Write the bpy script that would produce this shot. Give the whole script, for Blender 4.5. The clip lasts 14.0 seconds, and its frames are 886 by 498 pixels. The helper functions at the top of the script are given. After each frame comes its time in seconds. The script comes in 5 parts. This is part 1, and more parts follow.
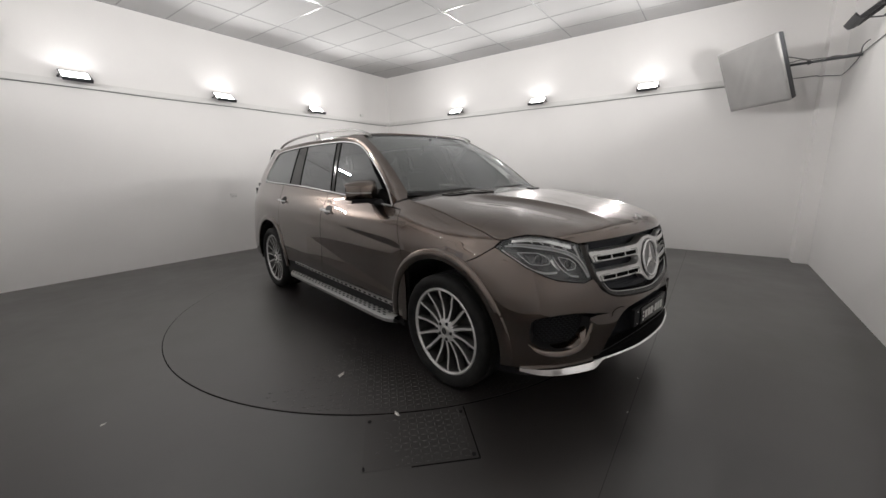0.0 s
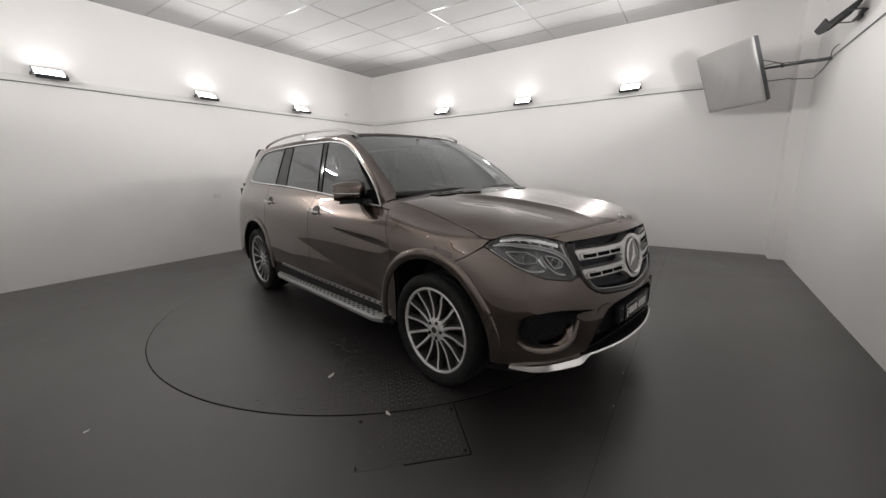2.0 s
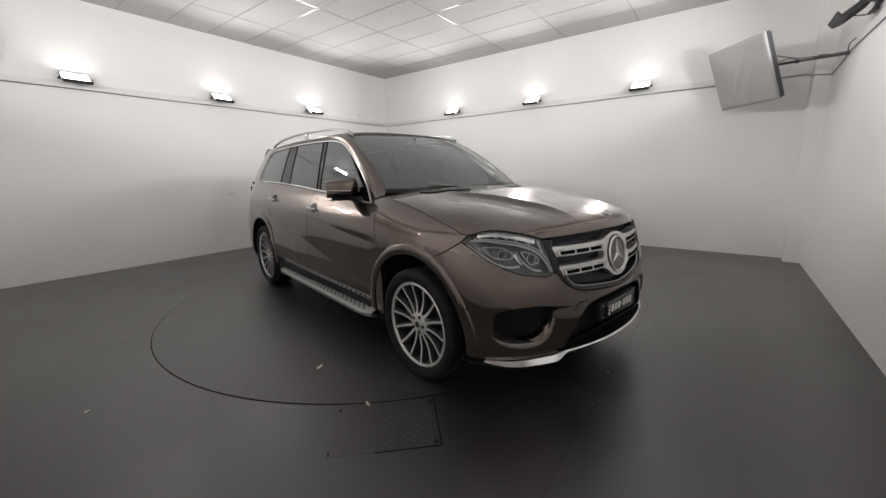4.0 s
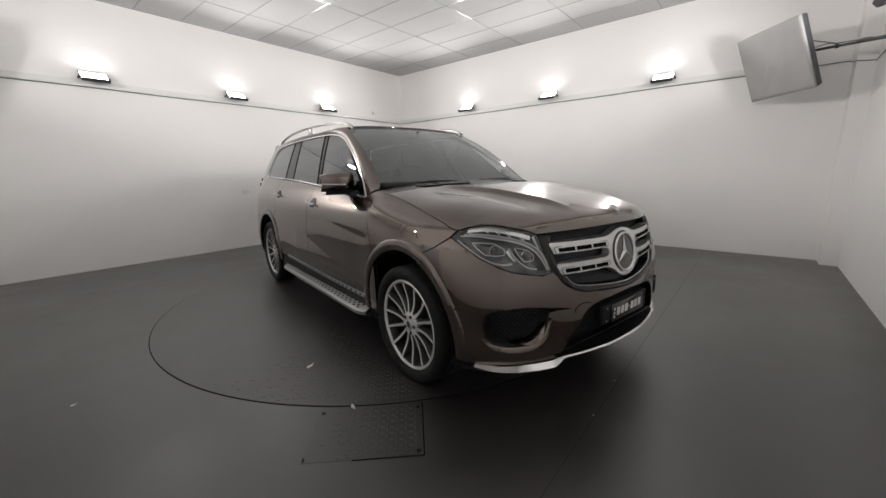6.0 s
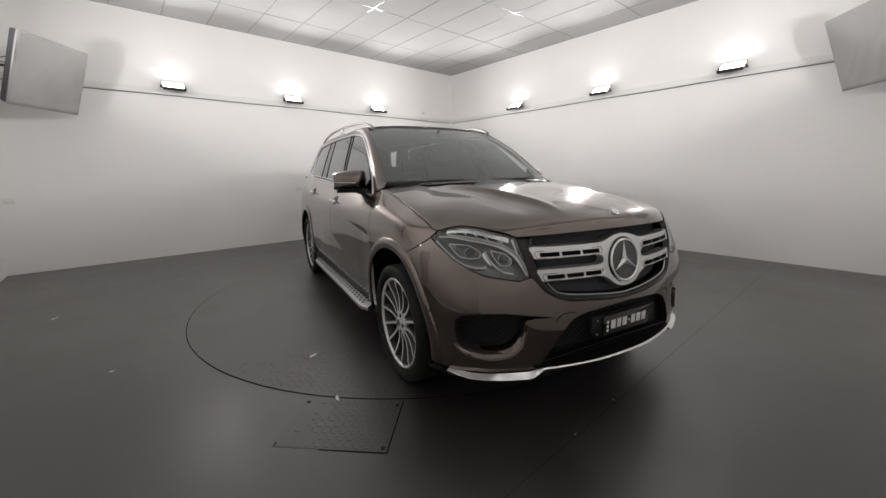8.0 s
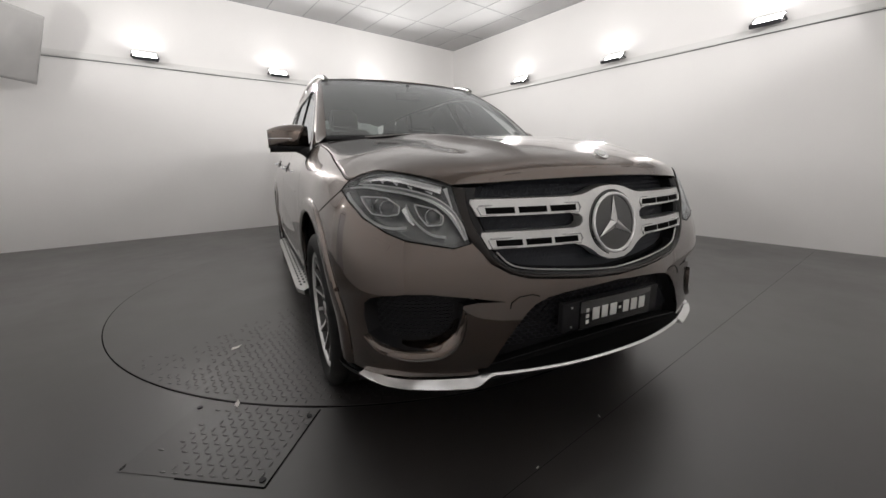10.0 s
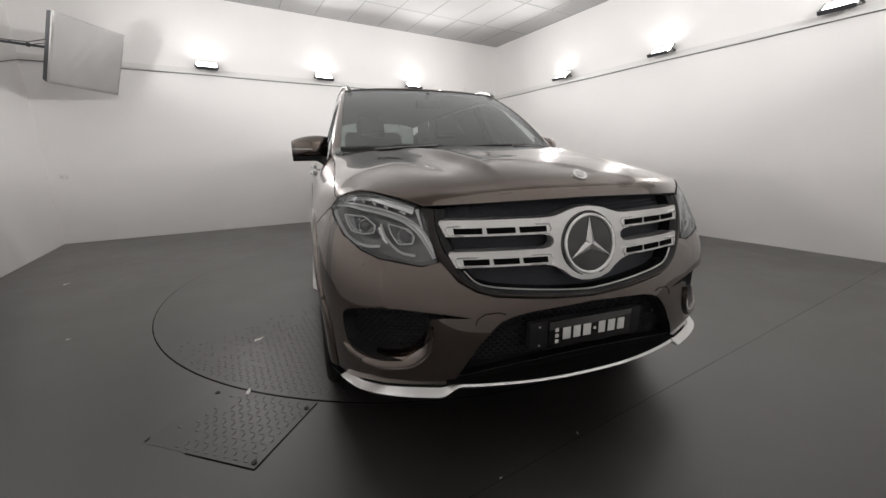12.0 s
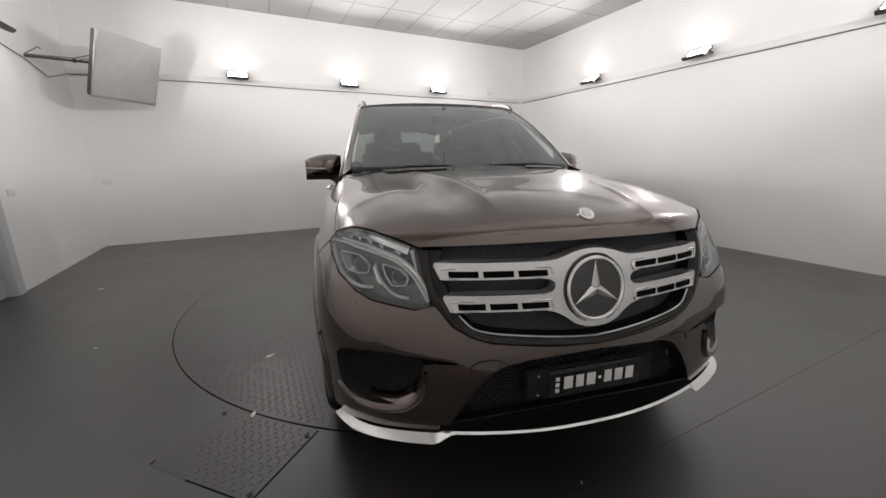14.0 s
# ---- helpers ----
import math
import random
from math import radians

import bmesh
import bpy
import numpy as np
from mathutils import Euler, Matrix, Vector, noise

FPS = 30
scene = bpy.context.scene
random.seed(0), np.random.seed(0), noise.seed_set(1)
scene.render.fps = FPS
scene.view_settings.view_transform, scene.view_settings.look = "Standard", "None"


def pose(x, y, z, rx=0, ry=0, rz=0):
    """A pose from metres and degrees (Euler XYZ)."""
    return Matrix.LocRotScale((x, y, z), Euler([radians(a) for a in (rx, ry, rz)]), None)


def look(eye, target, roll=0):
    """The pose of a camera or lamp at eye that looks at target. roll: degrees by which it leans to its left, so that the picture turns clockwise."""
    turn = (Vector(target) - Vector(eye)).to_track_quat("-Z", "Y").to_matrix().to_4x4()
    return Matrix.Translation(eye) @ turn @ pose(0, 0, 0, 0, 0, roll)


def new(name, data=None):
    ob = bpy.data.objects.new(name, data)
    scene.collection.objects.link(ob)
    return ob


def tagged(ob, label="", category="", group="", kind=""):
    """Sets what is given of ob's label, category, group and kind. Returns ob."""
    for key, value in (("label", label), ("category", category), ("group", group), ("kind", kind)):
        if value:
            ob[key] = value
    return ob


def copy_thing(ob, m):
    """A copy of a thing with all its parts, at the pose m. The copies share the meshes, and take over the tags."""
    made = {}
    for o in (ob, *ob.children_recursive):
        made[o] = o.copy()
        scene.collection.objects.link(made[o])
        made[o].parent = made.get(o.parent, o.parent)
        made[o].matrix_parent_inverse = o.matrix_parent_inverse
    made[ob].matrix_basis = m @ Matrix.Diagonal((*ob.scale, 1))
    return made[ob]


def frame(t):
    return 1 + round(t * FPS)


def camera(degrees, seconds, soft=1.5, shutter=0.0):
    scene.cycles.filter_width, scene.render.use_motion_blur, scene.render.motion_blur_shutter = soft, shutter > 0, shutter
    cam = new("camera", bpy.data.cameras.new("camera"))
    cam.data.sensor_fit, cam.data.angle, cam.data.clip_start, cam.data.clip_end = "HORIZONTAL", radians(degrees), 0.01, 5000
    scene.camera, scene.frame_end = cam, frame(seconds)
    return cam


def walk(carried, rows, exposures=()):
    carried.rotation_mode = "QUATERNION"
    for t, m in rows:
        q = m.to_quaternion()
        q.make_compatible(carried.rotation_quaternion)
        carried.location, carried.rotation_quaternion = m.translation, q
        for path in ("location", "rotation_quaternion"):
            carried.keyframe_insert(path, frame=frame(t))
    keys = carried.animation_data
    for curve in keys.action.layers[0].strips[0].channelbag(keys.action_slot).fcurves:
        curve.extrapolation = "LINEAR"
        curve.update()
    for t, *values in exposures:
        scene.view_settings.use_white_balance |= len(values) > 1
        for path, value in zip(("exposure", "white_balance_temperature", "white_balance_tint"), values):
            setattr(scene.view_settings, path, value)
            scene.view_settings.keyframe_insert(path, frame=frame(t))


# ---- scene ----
cam = camera(99.8, 14.0)
PATH = [
    (0, (-2.989, -2.569, 1.357), (-1.401, -1.421, 0.953), -1.1),
    (0.5, (-2.987, -2.576, 1.361), (-1.392, -1.439, 0.955), -1.3),
    (1, (-2.99, -2.569, 1.359), (-1.383, -1.45, 0.953), -1.3),
    (1.5, (-3.007, -2.563, 1.361), (-1.388, -1.461, 0.954), -1.3),
    (2, (-3.012, -2.569, 1.363), (-1.385, -1.479, 0.955), -1.2),
    (2.5, (-2.998, -2.573, 1.358), (-1.382, -1.468, 0.951), -1.3),
    (3, (-2.956, -2.65, 1.346), (-1.355, -1.522, 0.941), -1.3),
    (5.5, (-2.862, -2.826, 1.313), (-1.34, -1.59, 0.913), -1.1),
    (6, (-2.717, -2.834, 1.283), (-1.214, -1.576, 0.883), -1.2),
    (6.5, (-2.59, -2.858, 1.306), (-1.105, -1.579, 0.906), -1.1),
    (7, (-2.544, -2.961, 1.312), (-1.087, -1.65, 0.915), -1.1),
    (7.5, (-2.496, -3.086, 1.306), (-1.167, -1.644, 0.914), -1.0),
    (7.7, (-2.465, -3.125, 1.3), (-1.166, -1.655, 0.907), -1.0),
    (9.8, (-1.847, -2.978, 1.036), (-0.63, -1.447, 0.617), -0.6),
    (10, (-1.791, -2.976, 1.033), (-0.59, -1.436, 0.601), -0.9),
    (10.5, (-1.724, -3.009, 1.037), (-0.545, -1.452, 0.602), -0.9),
    (11, (-1.678, -3.051, 1.065), (-0.522, -1.481, 0.62), -0.9),
    (11.5, (-1.661, -3.108, 1.106), (-0.583, -1.487, 0.646), -0.8),
    (12, (-1.601, -3.173, 1.127), (-0.616, -1.494, 0.667), -0.9),
    (12.5, (-1.503, -3.182, 1.139), (-0.571, -1.473, 0.676), -0.9),
    (13, (-1.498, -3.159, 1.202), (-0.6, -1.432, 0.739), -0.7),
    (13.5, (-1.54, -3.124, 1.253), (-0.664, -1.386, 0.79), -0.7),
    (14, (-1.465, -3.154, 1.258), (-0.607, -1.408, 0.795), -0.8),
]
walk(cam, [(t, look(eye, target, roll)) for t, eye, target, roll in PATH], exposures=[(0.0, 0.36), (7.5, 0.42), (10.0, 0.56), (14.0, 0.58)])

# ---- world and light ----
world = bpy.data.worlds.new("world")
scene.world = world
world.use_nodes = True
world.node_tree.nodes["Background"].inputs["Color"].default_value = (0.05, 0.05, 0.05, 1)
world.node_tree.nodes["Background"].inputs["Strength"].default_value = 0.3
LAMP_WATTS, BEAM = 19.0, 146.0        # each flood lamp's light, and its cone in degrees

# ---- materials ----
def mat(name, color, rough=0.5, metal=0.0, coat=0.0, coat_rough=0.03, vary=0.0, scale=6.0, bump=0.0, bump_scale=80.0, emit=None, strength=0.0,
        rough_vary=0.0, spec=None, tint=None, fine=None, coat_ior=1.5, coat_vary=0.0):
    """A surface with variation at two scales in colour and gloss, and a fine relief."""
    m = bpy.data.materials.new(name)
    m.use_nodes = True
    nt = m.node_tree
    b = nt.nodes["Principled BSDF"]
    b.inputs["Base Color"].default_value = (*color, 1)
    b.inputs["Roughness"].default_value = rough
    b.inputs["Metallic"].default_value = metal
    b.inputs["Coat Weight"].default_value = coat
    b.inputs["Coat Roughness"].default_value = coat_rough
    b.inputs["Coat IOR"].default_value = coat_ior
    if spec is not None:
        b.inputs["Specular IOR Level"].default_value = spec
    if emit:
        b.inputs["Emission Color"].default_value = (*emit, 1)
        b.inputs["Emission Strength"].default_value = strength
    if vary or bump or rough_vary:
        co = nt.nodes.new("ShaderNodeTexCoord")
        big = nt.nodes.new("ShaderNodeTexNoise")
        big.inputs["Scale"].default_value, big.inputs["Detail"].default_value = scale, 6
        nt.links.new(co.outputs["Object"], big.inputs["Vector"])
        small = nt.nodes.new("ShaderNodeTexNoise")
        small.inputs["Scale"].default_value, small.inputs["Detail"].default_value = fine or bump_scale, 4
        nt.links.new(co.outputs["Object"], small.inputs["Vector"])
        mix = nt.nodes.new("ShaderNodeMath")
        mix.operation = "MULTIPLY_ADD"
        nt.links.new(small.outputs["Fac"], mix.inputs[0])
        mix.inputs[1].default_value = 0.35
        nt.links.new(big.outputs["Fac"], mix.inputs[2])
        if vary:
            ramp = nt.nodes.new("ShaderNodeValToRGB")
            lo = [c * (1 - vary) for c in color]
            hi = [min(c * (1 + vary), 1) for c in (tint or color)]
            ramp.color_ramp.elements[0].position, ramp.color_ramp.elements[0].color = 0.45, (*lo, 1)
            ramp.color_ramp.elements[1].position, ramp.color_ramp.elements[1].color = 0.9, (*hi, 1)
            nt.links.new(mix.outputs[0], ramp.inputs["Fac"])
            nt.links.new(ramp.outputs["Color"], b.inputs["Base Color"])
        if rough_vary:
            mr = nt.nodes.new("ShaderNodeMapRange")
            mr.inputs["From Min"].default_value, mr.inputs["From Max"].default_value = 0.4, 0.95
            mr.inputs["To Min"].default_value, mr.inputs["To Max"].default_value = max(rough - rough_vary, 0.02), rough + rough_vary
            nt.links.new(mix.outputs[0], mr.inputs["Value"])
            nt.links.new(mr.outputs["Result"], b.inputs["Roughness"])
        if coat_vary:
            mr = nt.nodes.new("ShaderNodeMapRange")
            mr.inputs["From Min"].default_value, mr.inputs["From Max"].default_value = 0.3, 1.05
            mr.inputs["To Min"].default_value, mr.inputs["To Max"].default_value = coat_rough - coat_vary, coat_rough + coat_vary
            nt.links.new(mix.outputs[0], mr.inputs["Value"])
            nt.links.new(mr.outputs["Result"], b.inputs["Coat Roughness"])
        if bump:
            bp = nt.nodes.new("ShaderNodeBump")
            bp.inputs["Strength"].default_value = bump
            bp.inputs["Distance"].default_value = 0.004
            nt.links.new(small.outputs["Fac"], bp.inputs["Height"])
            nt.links.new(bp.outputs["Normal"], b.inputs["Normal"])
    return m


def glass(name, color, rough=0.0, clear=0.6, ior=1.52, haze=0.0):
    """Thin sheet glass: a tinted clear part and a mirror part by Fresnel."""
    m = bpy.data.materials.new(name)
    m.use_nodes = True
    nt = m.node_tree
    nt.nodes.clear()
    out = nt.nodes.new("ShaderNodeOutputMaterial")
    tr = nt.nodes.new("ShaderNodeBsdfTransparent")
    tr.inputs["Color"].default_value = (*[c * clear for c in color], 1)
    gl = nt.nodes.new("ShaderNodeBsdfGlossy")
    gl.inputs["Roughness"].default_value = rough
    gl.inputs["Color"].default_value = (0.95, 0.97, 1, 1)
    fr = nt.nodes.new("ShaderNodeFresnel")
    fr.inputs["IOR"].default_value = ior
    mx = nt.nodes.new("ShaderNodeMixShader")
    nt.links.new(fr.outputs[0], mx.inputs[0])
    nt.links.new(tr.outputs[0], mx.inputs[1])
    nt.links.new(gl.outputs[0], mx.inputs[2])
    last = mx
    if haze:        # milky haze painted over the glass as a pale diffuse share
        df = nt.nodes.new("ShaderNodeBsdfDiffuse")
        df.inputs["Color"].default_value = (0.75, 0.78, 0.76, 1)
        co = nt.nodes.new("ShaderNodeTexCoord")
        no = nt.nodes.new("ShaderNodeTexNoise")
        no.inputs["Scale"].default_value = 3.0
        nt.links.new(co.outputs["Object"], no.inputs["Vector"])
        mp = nt.nodes.new("ShaderNodeMapRange")
        mp.inputs["To Min"].default_value, mp.inputs["To Max"].default_value = haze * 0.88, haze * 1.12
        nt.links.new(no.outputs["Fac"], mp.inputs["Value"])
        last = nt.nodes.new("ShaderNodeMixShader")
        nt.links.new(mp.outputs["Result"], last.inputs[0])
        nt.links.new(mx.outputs[0], last.inputs[1])
        nt.links.new(df.outputs[0], last.inputs[2])
    nt.links.new(last.outputs[0], out.inputs["Surface"])
    return m


M_WALL = mat("white wall paint", (0.86, 0.842, 0.826), 0.55, vary=0.03, scale=0.7, bump=0.08, bump_scale=120, rough_vary=0.06)
M_TRIM = mat("white trunking plastic", (0.78, 0.77, 0.75), 0.35)
M_TILE = mat("mineral ceiling tile", (0.47, 0.466, 0.462), 0.9, vary=0.04, scale=1.1, bump=0.3, bump_scale=220)
M_TBAR = mat("grey painted ceiling bar", (0.40, 0.40, 0.40), 0.22)
M_FLOOR = mat("dark sealed floor", (0.0185, 0.0158, 0.0148), 0.55, vary=0.45, scale=1.4, bump=0.08, bump_scale=7, fine=6, spec=0.3, coat=1.0, coat_rough=0.355, coat_ior=1.74, coat_vary=0.11)
M_STEEL = mat("worn dark tread plate", (0.0200, 0.0172, 0.0162), 0.55, spec=0.3, vary=0.3, scale=2.2, bump=0.06, bump_scale=70, coat=1.0, coat_rough=0.37, coat_ior=1.68, coat_vary=0.08)
M_PILLAR = mat("piano black trim", (0.010, 0.010, 0.011), 0.10, spec=0.25)
M_JOINT = mat("dark floor joint", (0.012, 0.011, 0.011), 0.6)
# chrome made partly diffuse white, so bright reflections sit in its colour
M_LIP = mat("polished lip", (0.95, 0.95, 0.95), 0.14, metal=0.65)
M_GAP = mat("black gap", (0.005, 0.005, 0.005), 0.8, spec=0.05)
M_CABLE = mat("grey cable", (0.16, 0.16, 0.16), 0.5)
M_HOUSING = mat("dark lamp housing", (0.05, 0.05, 0.055), 0.4)
M_LENS = mat("lit lamp lens", (1, 1, 1), 0.3, emit=(1.0, 0.98, 0.965), strength=11.0)
M_CLOTH = mat("grey cover cloth", (0.42, 0.41, 0.40), 0.85, vary=0.06, scale=3, bump=0.35, bump_scale=300)
M_BLACKBACK = mat("charcoal plastic", (0.055, 0.057, 0.062), 0.45, vary=0.1, scale=20)
M_PAPER = mat("white paper scrap", (0.75, 0.74, 0.7), 0.8)
M_DOORPAINT = mat("pale grey door paint", (0.55, 0.57, 0.60), 0.4, vary=0.03, scale=2)
M_PAINT = mat("brown metallic paint", (0.082, 0.0522, 0.0362), 0.27, metal=1.0, coat=1.0, coat_rough=0.010, coat_ior=2.0, vary=0.05, scale=900, fine=2500)
M_BLACK = mat("black plastic", (0.016, 0.016, 0.0175), 0.42, spec=0.22, vary=0.2, scale=40, bump=0.1, bump_scale=500)
M_GLOSSBLACK = mat("gloss black", (0.008, 0.008, 0.009), 0.08, coat=1.0)
M_RUBBER = mat("tyre rubber", (0.020, 0.020, 0.020), 0.62, spec=0.15, vary=0.25, scale=18, bump=0.2, bump_scale=300)
M_CHROME = mat("chrome", (0.80, 0.80, 0.80), 0.08, metal=1.0)
M_SATIN = mat("satin silver", (0.68, 0.68, 0.67), 0.30, metal=0.8, vary=0.03, scale=60)
M_ALLOY = mat("machined alloy", (0.82, 0.815, 0.81), 0.26, metal=0.45, vary=0.06, scale=30)
M_ALLOYDARK = mat("grey painted alloy", (0.075, 0.074, 0.073), 0.38, metal=0.5, vary=0.1, scale=14)
M_DISC = mat("brake disc steel", (0.20, 0.197, 0.192), 0.40, metal=1.0, vary=0.15, scale=50)
M_RED = mat("dark red plastic", (0.20, 0.010, 0.008), 0.25, coat=0.6)
M_LEATHER = mat("dark leather", (0.022, 0.020, 0.019), 0.5, vary=0.12, scale=8, bump=0.15, bump_scale=250)
M_TRIMGREY = mat("pale headlining", (0.30, 0.29, 0.27), 0.9, vary=0.05, scale=5)
M_LAMPIN = mat("lamp inner silver", (0.90, 0.91, 0.91), 0.12, metal=0.8, vary=0.05, scale=30)
M_LAMPDARK = mat("lamp inner grey", (0.18, 0.185, 0.185), 0.20, metal=0.5)
M_FRAME = mat("gloss brown frame in painted shade", (0.018, 0.014, 0.012), 0.16, spec=0.4)
M_GRILLE = mat("dark grille plastic", (0.045, 0.0485, 0.058), 0.45, spec=0.2)
M_BOARD = mat("brushed step metal", (0.47, 0.47, 0.46), 0.50, metal=0.8, vary=0.05, scale=40)
M_RAIL = mat("dark satin rail", (0.34, 0.335, 0.325), 0.30, metal=1.0, vary=0.04, scale=40)
M_LENSBALL = mat("projector lens", (0.07, 0.072, 0.076), 0.06, metal=0.3, coat=1.0)
M_DRL = mat("milky light guide", (0.95, 0.955, 0.955), 0.14, coat=1.0)
M_WHITE = mat("white plate paint", (0.72, 0.72, 0.70), 0.5)
M_SCREEN = glass("windscreen glass", (0.78, 0.86, 0.83), 0.03, 0.60, 1.8, 0.13)
M_TINT = glass("tinted side glass", (0.62, 0.66, 0.64), 0.02, 0.24, 1.9, 0.07)
M_CLEAR = glass("clear lamp cover", (0.96, 0.97, 0.97), 0.0, 0.97, 1.55)


# ---- building helpers ----
def part(name, bm, material, parent=None, label="", smooth=True, solid=0.0, bevel=0.0):
    """Links a bmesh as one mesh object under a thing or a part."""
    me = bpy.data.meshes.new(name)
    bm.to_mesh(me)
    bm.free()
    for mm in (material if isinstance(material, (list, tuple)) else [material]):
        me.materials.append(mm)
    if smooth:
        me.shade_smooth()
        me.set_sharp_from_angle(angle=radians(38))
    if "true_normal" in me.attributes:
        stored = [tuple(d.vector) for d in me.attributes["true_normal"].data]
        corner = [tuple(n.vector) for n in me.corner_normals]
        me.normals_split_custom_set([stored[l.vertex_index] if any(stored[l.vertex_index]) else corner[l.index] for l in me.loops])
    ob = new(name, me)
    ob.parent = parent
    if solid:
        md = ob.modifiers.new("thick", "SOLIDIFY")
        md.thickness, md.offset = solid, -1
    if bevel:
        md = ob.modifiers.new("soft", "BEVEL")
        md.width, md.segments, md.limit_method, md.angle_limit = bevel, 2, "ANGLE", radians(40)
    if label:
        ob["label"] = label
    return ob


def thing(name, m, label, category, group=""):
    ob = new(name)
    ob.matrix_basis = m
    ob.empty_display_size = 0.1
    return tagged(ob, label, category, group)


def box(bm, lo, hi, m=None):
    r = bmesh.ops.create_cube(bm, size=1)
    c, d = [(a + b) / 2 for a, b in zip(lo, hi)], [b - a for a, b in zip(lo, hi)]
    t = Matrix.Translation(c) @ Matrix.Diagonal((*d, 1))
    bmesh.ops.transform(bm, matrix=(m @ t) if m else t, verts=r["verts"])
    return r["verts"]


def boxes(*pairs):
    bm = bmesh.new()
    for lo, hi in pairs:
        box(bm, lo, hi)
    return bm


def bevelled(bm, width, seg=2):
    bmesh.ops.bevel(bm, geom=list(bm.edges), offset=width, segments=seg, affect="EDGES", profile=0.6)
    return bm


def inside_out(bm, facing):
    """Turns the faces so that most look along facing (a vector, or a function of the face's middle)."""
    total = 0.0
    for f in bm.faces:
        f.normal_update()
        v = facing(f.calc_center_median()) if callable(facing) else Vector(facing)
        total += f.normal.dot(v) * f.calc_area()
    if total < 0:
        bmesh.ops.reverse_faces(bm, faces=bm.faces)
    return bm


def panel(outlines, lift, step=0.04, facing=(0, -1, 0), step2=None, flange=0.0):
    """A sheet cut to outlines of (a, b), divided into a grid and laid on the surface lift(a, b), with true normals and a turned-in rim."""
    bm = bmesh.new()
    for outline in outlines:
        b2 = bmesh.new()
        b2.faces.new([b2.verts.new((a, b, 0)) for a, b in outline])
        bmesh.ops.triangulate(b2, faces=b2.faces)
        for axis, st in ((0, step), (1, step2 or step)):
            vals = [p[axis] for p in outline]
            k = math.floor(min(vals) / st) + 1
            while k * st < max(vals):
                co, no = [0, 0, 0], [0, 0, 0]
                co[axis], no[axis] = k * st, 1
                bmesh.ops.bisect_plane(b2, geom=b2.verts[:] + b2.edges[:] + b2.faces[:], dist=1e-5, plane_co=co, plane_no=no)
                k += 1
        old = {v: bm.verts.new(v.co) for v in b2.verts}
        for f in b2.faces:
            bm.faces.new([old[v] for v in f.verts])
        b2.free()
    bmesh.ops.remove_doubles(bm, verts=bm.verts, dist=2e-4)
    layer = bm.verts.layers.float_vector.new("true_normal")
    e = 2e-3
    for v in bm.verts:
        a, b = v.co.x, v.co.y
        p = Vector(lift(a, b))
        du, dv = Vector(lift(a + e, b)) - Vector(lift(a - e, b)), Vector(lift(a, b + e)) - Vector(lift(a, b - e))
        n = du.cross(dv).normalized()
        want = facing(p) if callable(facing) else Vector(facing)
        v[layer] = n if n.dot(want) >= 0 else -n
        v.co = p
    turned = [f for f in bm.faces if (f.normal_update() or f.normal).dot(sum((v[layer] for v in f.verts), Vector())) < 0]
    bmesh.ops.reverse_faces(bm, faces=turned)
    if flange:
        rim = [d for d in bm.edges if len(d.link_faces) == 1]
        inner = {}
        for d in rim:
            for v in d.verts:
                if v not in inner:
                    inner[v] = bm.verts.new(v.co - v[layer] * flange)
        twin = {v: bm.verts.new(v.co) for v in inner}
        for d in rim:
            f = d.link_faces[0]
            v, w = d.verts
            vs = list(f.verts)
            if vs[(vs.index(v) + 1) % len(vs)] != w:
                v, w = w, v
            bm.faces.new((twin[w], twin[v], inner[v], inner[w]))
    return bm


def sweep(path, radius, sides=8, closed=False, flat=None, up=(0, 0, 1), caps=True):
    """A tube along a path; radius: a number or one a point; flat: (half width, half height) of a rounded bar instead."""
    bm = bmesh.new()
    p = [Vector(q) for q in path]
    rings = []
    for i, q in enumerate(p):
        a = p[(i - 1) % len(p)] if closed or i else q
        b = p[(i + 1) % len(p)] if closed or i < len(p) - 1 else q
        t = (b - a).normalized()
        side = t.cross(Vector(up))
        side = side.normalized() if side.length > 1e-5 else t.orthogonal().normalized()
        top = side.cross(t)
        r = radius[i] if isinstance(radius, (list, tuple)) else radius
        ring = []
        for k in range(sides):
            w = 2 * math.pi * (k + 0.5) / sides
            if flat:
                c, s = math.cos(w), math.sin(w)
                x = math.copysign(abs(c) ** 0.5, c) * flat[0]
                y = math.copysign(abs(s) ** 0.5, s) * flat[1]
            else:
                x, y = math.cos(w) * r, math.sin(w) * r
            ring.append(bm.verts.new(q + side * x + top * y))
        rings.append(ring)
    for a, b in zip(rings, rings[1:] + ([rings[0]] if closed else [])):
        for k in range(sides):
            bm.faces.new((a[k], a[(k + 1) % sides], b[(k + 1) % sides], b[k]))
    if caps and not closed:
        bm.faces.new(rings[0])
        bm.faces.new(rings[-1])
    bmesh.ops.recalc_face_normals(bm, faces=bm.faces)
    return bm


def loft(rows, closed=False, facing=None):
    """A sheet through rows of points of the same number."""
    bm = bmesh.new()
    v = [[bm.verts.new(q) for q in row] for row in rows]
    for a, b in zip(v, v[1:] + ([v[0]] if closed else [])):
        for k in range(len(a) - 1):
            q = []
            for w in (a[k], a[k + 1], b[k + 1], b[k]):
                if all((w.co - o.co).length > 1e-6 for o in q):
                    q.append(w)
            if len(q) > 2:
                bm.faces.new(q)
    bmesh.ops.remove_doubles(bm, verts=bm.verts, dist=1e-5)
    if facing is not None:
        inside_out(bm, facing)
    return bm


